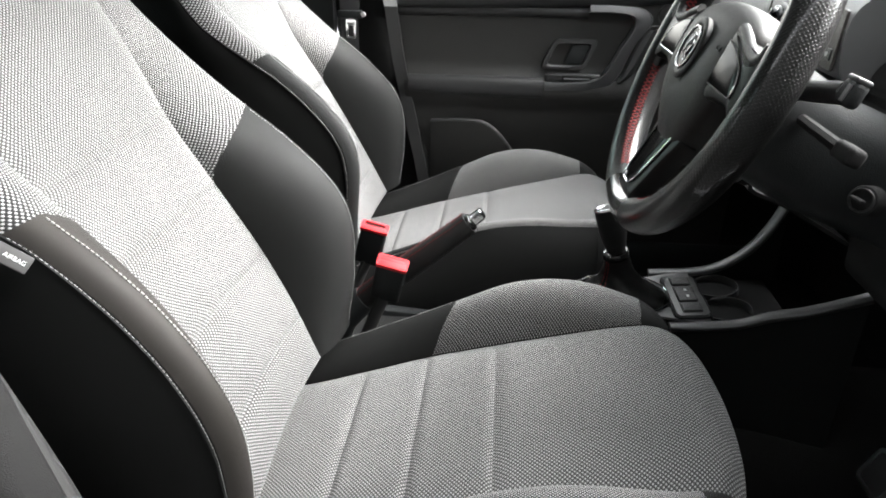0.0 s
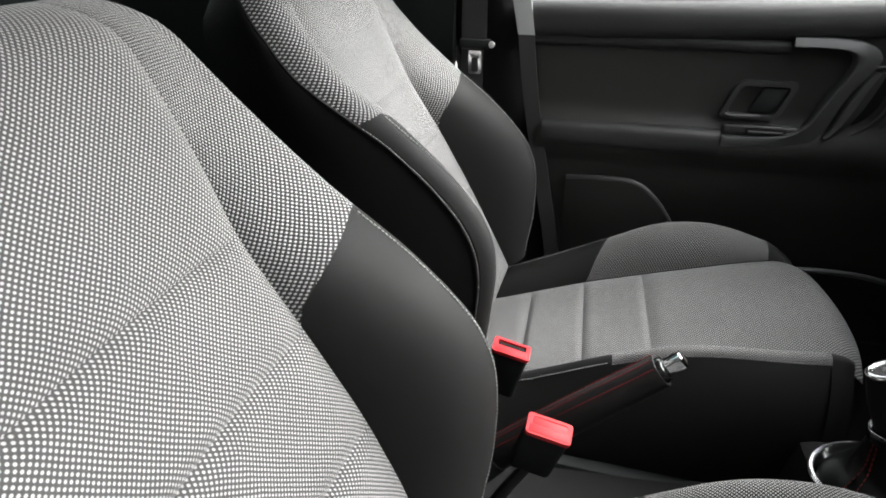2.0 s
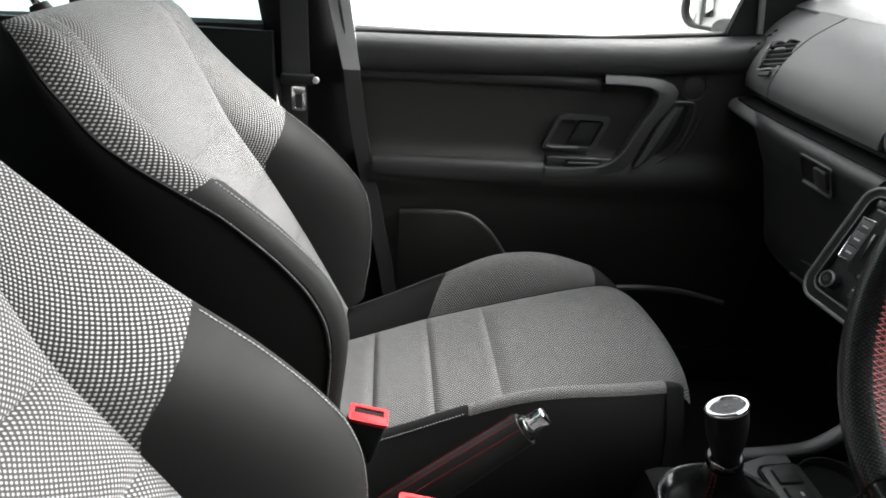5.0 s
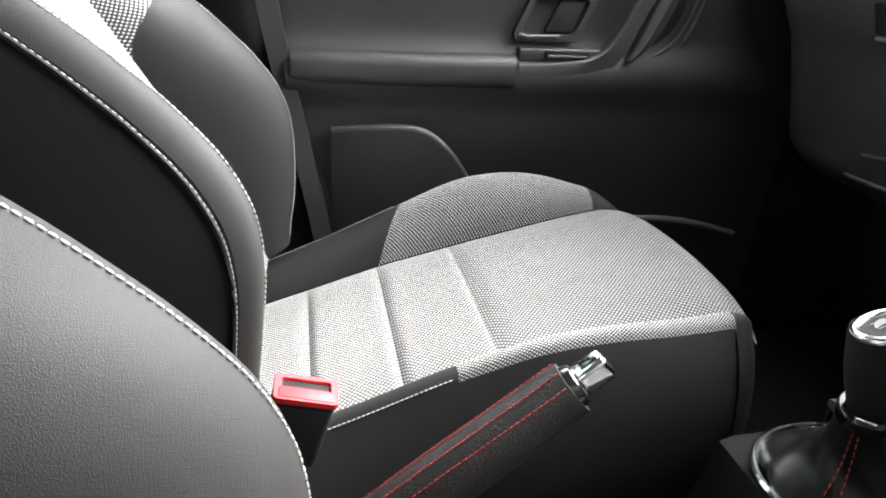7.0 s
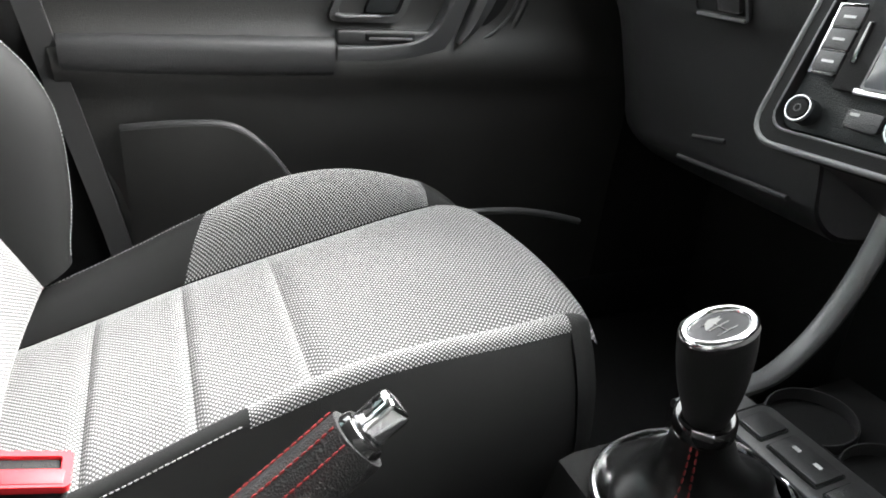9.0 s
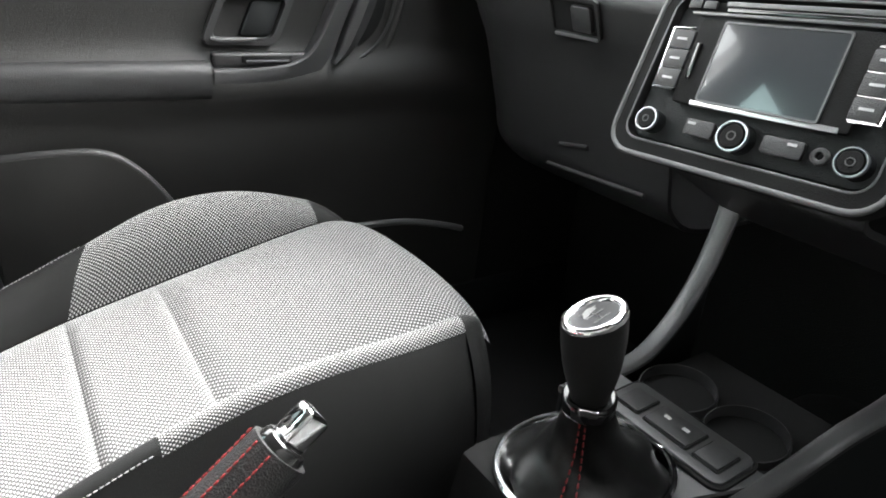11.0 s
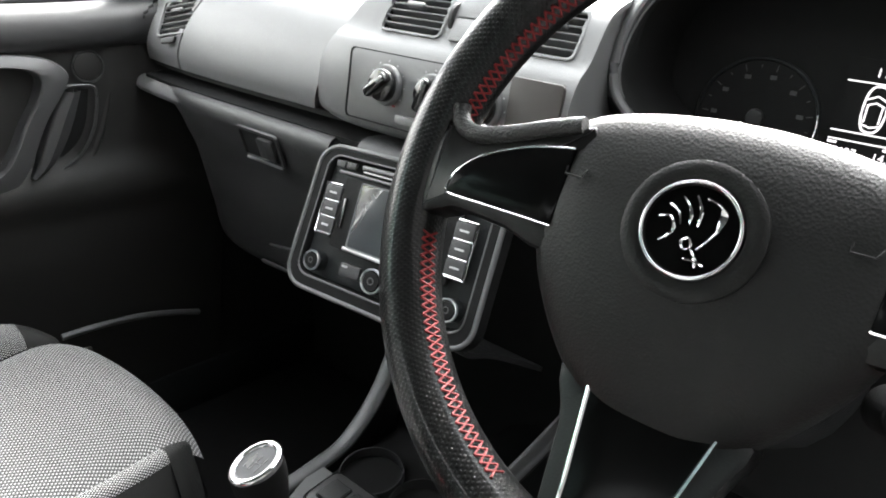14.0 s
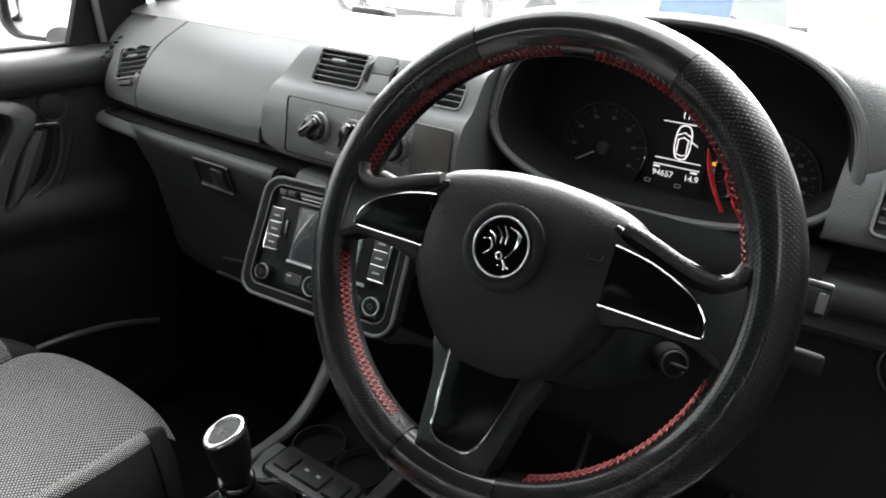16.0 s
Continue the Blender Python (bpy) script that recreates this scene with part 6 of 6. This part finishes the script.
def handbrake():
    h = thing("handbrake", "black leather handbrake lever with chrome button and red stitching", "handbrake")
    tip, foot = Vector((0.047, -0.037, 0.443)), Vector((-0.188, -0.039, 0.242))
    ax = (tip - foot).normalized()
    side = Vector((0, 1, 0))
    pts = [foot + (tip - foot) * k / 16 for k in range(17)]
    part("grip", tube(pts, lambda k: 0.018 + 0.003 * math.sin(math.pi * k), lambda k: 0.020 + 0.003 * math.sin(math.pi * min(1, k * 1.1)), 20, square=2.4), LEATHER, h, "stitched black leather grip")
    top = side.cross(ax)
    top = top if top.z > 0 else -top
    for up, out in ((0.0235, -0.0035), (0.0185, -0.0150), (0.0215, 0.0110)):
        part("stitching", stitches([p + top * (up - 0.003 + 0.003 * math.sin(math.pi * min(1, k / 16 * 1.1))) + Vector((0, out, 0)) for k, p in enumerate(pts[2:], 2)], 0.0040, 0.0010, 0.0007), RED_THREAD, h, "red stitched seam", kind="stuff", smooth=False)
    rot = Matrix((top, side, ax)).transposed().to_4x4()
    part("collar", cyl(0.0175, 0.015, 0.010, Matrix.Translation(tip + ax * 0.002) @ rot, 28, 0.002), GLOSS, h, "black end collar")
    button = part("button", box((0, 0, 0), (0.020, 0.018, 0.026), 0.004, 3), CHROME, h, "chrome release button")
    part("button_window", box((0.0098, 0, 0.002), (0.002, 0.007, 0.014), 0.0008), GLOSS, button, "dark inset in the button")
    button.matrix_basis = Matrix.Translation(tip + ax * 0.018) @ rot
    part("boot", tube([foot + Vector((-0.03, 0, -0.05)), foot, foot + ax * 0.06], lambda k: 0.04 - 0.018 * k, lambda k: 0.045 - 0.02 * k, 16), PLASTIC_DARK, h, "black lever boot")
    return h


handbrake()


def belt_buckle(top, lean, name_label, slotted=True):
    b = thing("belt_buckle", name_label, "belt buckle", "front belt buckles")
    m = Matrix.Translation(top) @ Matrix.Rotation(lean[0], 4, "Y") @ Matrix.Rotation(lean[1], 4, "X")
    part("body", box((0, 0, 0), (0.052, 0.027, 0.085), 0.006, 3), PLASTIC_DARK, b).matrix_basis = m @ Matrix.Translation((0, 0, -0.045))
    part("button_frame", frame_plate(round_rect(0.054, 0.028, 0.004), round_rect(0.040, 0.011, 0.002, cy=0.004), 0.006, m @ Matrix.Translation((0, 0, -0.004))), RED, b, "red release button")
    part("button", box((0, 0, 0), (0.047, 0.012, 0.012), 0.002), RED, b, "red release button").matrix_basis = m @ Matrix.Translation((0, -0.006, -0.003))
    if not slotted:
        part("button_pad", box((0, 0, 0), (0.043, 0.014, 0.008), 0.002), RED, b, "red release button").matrix_basis = m @ Matrix.Translation((0, 0.003, -0.002))
    part("slot", box((0, 0, 0), (0.041, 0.012, 0.004), 0.001), HOOD_LINING, b, "dark tongue slot").matrix_basis = m @ Matrix.Translation((0, 0.004, -0.003))
    part("stalk", tube([m @ Vector((0, 0, -0.08)), m @ Vector((-0.01, 0, -0.16)), m @ Vector((-0.02, 0, -0.26))], 0.018, 0.007, 10), RUBBER, b, "black buckle stalk")
    return b


belt_buckle((-0.139, 0.064, 0.380), (radians(14), radians(12)), "black belt buckle with red button beside passenger seat")
belt_buckle((-0.077, -0.113, 0.395), (radians(14), radians(18)), "black belt buckle with red button beside driver's seat", False)


def pedal(x, y, z, wd):
    p = thing("pedal", "black rubber pedal with bright metal edge", "pedal", "pedals")
    m = Matrix.Translation((x, y, z)) @ Matrix.Rotation(radians(-65), 4, "Y") @ Matrix.Rotation(radians(90), 4, "Z")
    part("pad", plate(round_rect(wd, 0.06, 0.01), 0.014, m, 0.003), RUBBER, p)
    part("edge", frame_plate(round_rect(wd + 0.006, 0.066, 0.012), round_rect(wd - 0.006, 0.054, 0.008), 0.016, m), STEEL, p, "bright pedal edge")
    part("arm", tube([(x + 0.01, y, z), (x + 0.10, y, z + 0.12), (x + 0.16, y, z + 0.30)], 0.008, 0.014, 8), RUBBER, p)
    return p


pedal(0.70, -0.30, 0.17, 0.06)
pedal(0.70, -0.41, 0.17, 0.06)
pedal(0.73, -0.52, 0.14, 0.05)


# ---- outdoors ----
tagged(part("ground", grid(lambda u, v: Vector((-300 + 600 * u, -300 + 600 * v, -0.36)), 4, 4), mat("worn asphalt paving", (0.06, 0.06, 0.059), 0.85, bump=0.3, scale=60, spec=0.1)), "worn dark asphalt car park ground", "ground", kind="structure")
# pale slab added on the passenger side to make the window view bright
tagged(part("pavement", box((-8.1, 31.0, -0.345), (24.0, 60.0, 0.06), 0.01), mat("pale brightening slab", (0.30, 0.30, 0.292), 0.85, bump=0.3, scale=40, spec=0.1)), "added pale slab that whitens the side window view", "pavement", kind="structure")
# two unseen slabs added to hold sky light off the driver's side
tagged(part("light_block_side", box((-1.5, -1.95, 1.05), (18.0, 0.3, 2.9), 0.02), mat("dark light-blocking slab", (0.03, 0.03, 0.029), 0.9, bump=0.4, scale=40)), "unseen dark slab blocking light on the driver's side", "wall", kind="structure")
tagged(part("light_block_end", box((1.52, -1.33, 0.75), (0.16, 0.94, 2.3), 0.02), bpy.data.materials["dark light-blocking slab"]), "unseen dark slab blocking light ahead of the driver's opening", "wall", kind="structure")
tagged(part("bonnet", grid(lambda u, v: Vector((1.12 + 0.85 * u, -0.75 + 1.44 * v, 0.80 - 0.16 * u * u + 0.06 * math.sin(math.pi * v))), 8, 10, thick=0.01), PAINT), "silver painted bonnet outside the windscreen", "car body", kind="structure")
tagged(part("road", grid(lambda u, v: Vector((4.0 + 11.0 * u, -40 + 80 * v, -0.35 + 1.30 * u * u * (3 - 2 * u))), 16, 4), mat("pale worn asphalt", (0.12, 0.12, 0.118), 0.85, bump=0.3, scale=40, spec=0.1)), "pale grey road rising in front of the car", "road", kind="structure")
tagged(part("grass_verge", grid(lambda u, v: Vector((15.0 + 4.0 * u, -40 + 80 * v, 0.95 + 0.45 * u + 0.03 * math.sin(40 * v + 9 * u))), 8, 80), mat("mown grass", (0.030, 0.065, 0.008), 0.9, spec=0.05, bump=0.6, scale=20, vary=0.4)), "mown green grass verge", "grass", kind="structure")
tagged(part("pavement", grid(lambda u, v: Vector((19.0 + 60.0 * u, -60 + 120 * v, 1.41 + 3.0 * u)), 6, 4), mat("pale paving", (0.09, 0.088, 0.082), 0.85, spec=0.1, bump=0.2, scale=8)), "pale paved ground behind the verge", "pavement", kind="structure")


def parked_car(m, paint, label, van=False):
    c = thing("parked_car", label, "car", "parked cars", at=m)
    L, W = 4.2, 1.72
    roof = [(-2.05, 0.62), (-1.98, 0.95), (-1.75, 1.35), (-1.3, 1.46), (0.2, 1.46), (0.45, 1.40), (1.05, 0.98), (1.9, 0.82), (2.08, 0.62)] if not van else [(-2.1, 0.62), (-2.08, 1.5), (-2.0, 2.0), (-1.8, 2.08), (0.9, 2.08), (1.1, 1.95), (1.55, 1.25), (2.05, 1.05), (2.12, 0.62)]

    def shell(u, v):
        p = spline([(x, 0, z) for x, z in roof], 6)
        q = p[int(round(u * (len(p) - 1)))]
        e = 2 * v - 1
        k = max(0.0, min(1.0, (abs(e) - 0.55) / 0.45))
        inset = 0.24 * max(0, (q.z - 0.9)) if not van else 0.08 * max(0, q.z - 0.9)
        y = (W / 2 - inset) * math.copysign(min(1.0, abs(e) / 0.55), e) if k == 0 else math.copysign(W / 2 - inset * (1 - k), e)
        return Vector((q.x * (1 + 0.01 * k), y, q.z - (q.z - 0.22) * k))
    body = part("body", grid(shell, 48, 24), paint, c)
    top = 1.38 if not van else 1.75
    for s in (-1, 1):
        yy = [W / 2 + 0.004, W / 2 - (0.24 if not van else 0.08) * (top - 0.9) + 0.012]
        xs = ((-1.55, -0.55), (-0.48, 0.55)) if not van else ((0.25, 1.05),)
        for x0, x1 in xs:
            part("side_window", grid(lambda u, v: Vector((x0 + (x1 - x0) * u + (0.22 * (1 - v) * (1 if x1 > 0.3 else 0) * u), s * (yy[0] * (1 - v) + yy[1] * v), 0.98 + (top - 0.98) * v)), 4, 4, thick=0.006), GLOSS, c, "dark side window")
        for x in (-1.28, 1.30):
            arch = part("wheel_arch", cyl(0.36, 0.36, 0.10, Matrix.Translation((x, s * (W / 2 - 0.045), 0.34)) @ Matrix.Rotation(radians(90), 4, "X"), 36), RUBBER, c, "dark wheel arch")
            wheel = part("wheel", ring(0.31, 0.20, 0.19, Matrix.Translation((x, s * (W / 2 - 0.075), 0.31)) @ Matrix.Rotation(radians(90), 4, "X"), 40), RUBBER, c, "black tyre")
            part("rim", cyl(0.205, 0.19, 0.18, Matrix.Translation((x, s * (W / 2 - 0.075), 0.31)) @ Matrix.Rotation(radians(90), 4, "X"), 32, 0.01), STEEL, wheel, "grey alloy rim")
        part("headlight", box((2.0, s * 0.62, 0.74), (0.12, 0.30, 0.14), 0.03), PALE_MARK, c, "clear headlight")
        part("mirror", box((0.62, s * (W / 2 + 0.09), 1.0), (0.10, 0.18, 0.13), 0.03), paint, c, "door mirror")
    part("grille", box((2.06, 0, 0.55), (0.06, 1.0, 0.16), 0.02), RUBBER, c, "dark front grille")
    part("bumper_intake", box((2.06, 0, 0.34), (0.08, 1.3, 0.10), 0.02), RUBBER, c, "dark bumper intake")
    if not van:
        part("windscreen", grid(lambda u, v: Vector((1.00 - 0.50 * v + 0.03 * math.sin(math.pi * u), (-0.70 + 1.40 * u) * (1 - 0.12 * v), 1.02 + 0.35 * v)), 6, 4, thick=0.006), GLOSS, c, "dark windscreen")
    return c


WHITE_PAINT = mat("white car paint", (0.75, 0.75, 0.74), 0.3, coat=0.5, vary=0.03)
GREEN_PAINT = mat("grey-green car paint", (0.20, 0.235, 0.22), 0.4, coat=0.2, vary=0.04)


def at_angle(x, y, z, turn):
    return Matrix.Translation((x, y, z)) @ Matrix.Rotation(radians(turn), 4, "Z")


parked_car(at_angle(10.4, 3.05, 0.30, 90), GREEN_PAINT, "grey-green hatchback parked across the road")
board = thing("blue_board", "plain blue upright board on two posts by the road", "board", at=Matrix.Translation((7.0, 1.43, -0.05)))
part("panel", box((0, 0, 1.18), (0.04, 0.68, 1.15), 0.01), mat("blue board paint", (0.03, 0.13, 0.34), 0.5, spec=0.2), board)
for y in (-0.28, 0.28):
    part("post", tube([(0.04, y, 0.0), (0.04, y, 1.70)], 0.025, n=12), STEEL, board, "grey steel post")
parked_car(at_angle(10.5, 6.9, 0.38, 90), WHITE_PAINT, "white hatchback parked facing the verge")
parked_car(at_angle(-6.6, 3.9, -0.36, -14), WHITE_PAINT, "white hatchback parked behind on asphalt")
parked_car(at_angle(-11.6, 5.2, -0.36, -10), WHITE_PAINT, "white hatchback parked beneath a leafy tree")


def tree(x, y, z, h, seed):
    rnd = random.Random(seed)
    t = thing("tree", "leafy yellow-green tree beside the parking area", "tree", at=Matrix.Translation((x, y, z)))
    trunk = part("trunk", tube(spline([(0, 0, 0), (0.06, 0.03, h * 0.25), (-0.05, 0.08, h * 0.5), (0.02, 0.0, h * 0.8)], 6), lambda k: 0.17 - 0.12 * k, lambda k: 0.17 - 0.12 * k, 10), mat("grey bark", (0.12, 0.10, 0.08), 0.9, bump=0.8, scale=30), t)
    bm = bmesh.new()
    tips = []
    for k in range(26):
        a, up, r = rnd.uniform(0, 6.28), rnd.uniform(0.35, 1.0), rnd.uniform(0.5, 1.0)
        reach = h * 0.36 * r * math.sin(math.pi * min(0.95, up * 0.85 + 0.1))
        tips.append(Vector((reach * math.cos(a), reach * math.sin(a), h * up)))
        if k < 9:
            b = Vector((0, 0, h * up * 0.6))
            part("limb", tube(spline([b, (b + tips[-1]) / 2 + Vector((0, 0, 0.2)), tips[-1]], 4), lambda q: 0.05 - 0.035 * q, lambda q: 0.05 - 0.035 * q, 6), trunk.data.materials[0], t)
    for p in tips:
        for q in range(110):
            c = p + Vector((rnd.gauss(0, 0.34), rnd.gauss(0, 0.34), rnd.gauss(0, 0.28)))
            d1 = Vector((rnd.uniform(-1, 1), rnd.uniform(-1, 1), rnd.uniform(-0.6, 0.6))).normalized() * 0.07
            d2 = d1.cross(Vector((rnd.uniform(-1, 1), rnd.uniform(-1, 1), 1))).normalized() * 0.04
            bm.faces.new([bm.verts.new(c + w) for w in (d1, d2, -d1, -d2)])
    part("crown", bm, mat("yellow-green leaves", (0.13, 0.15, 0.03), 0.7, vary=0.4), t, "loose yellow-green leaves", kind="stuff", smooth=False)
    return t


tree(-13.5, 8.0, -0.36, 5.5, 3)
tree(-9.0, 9.5, -0.36, 4.8, 8)
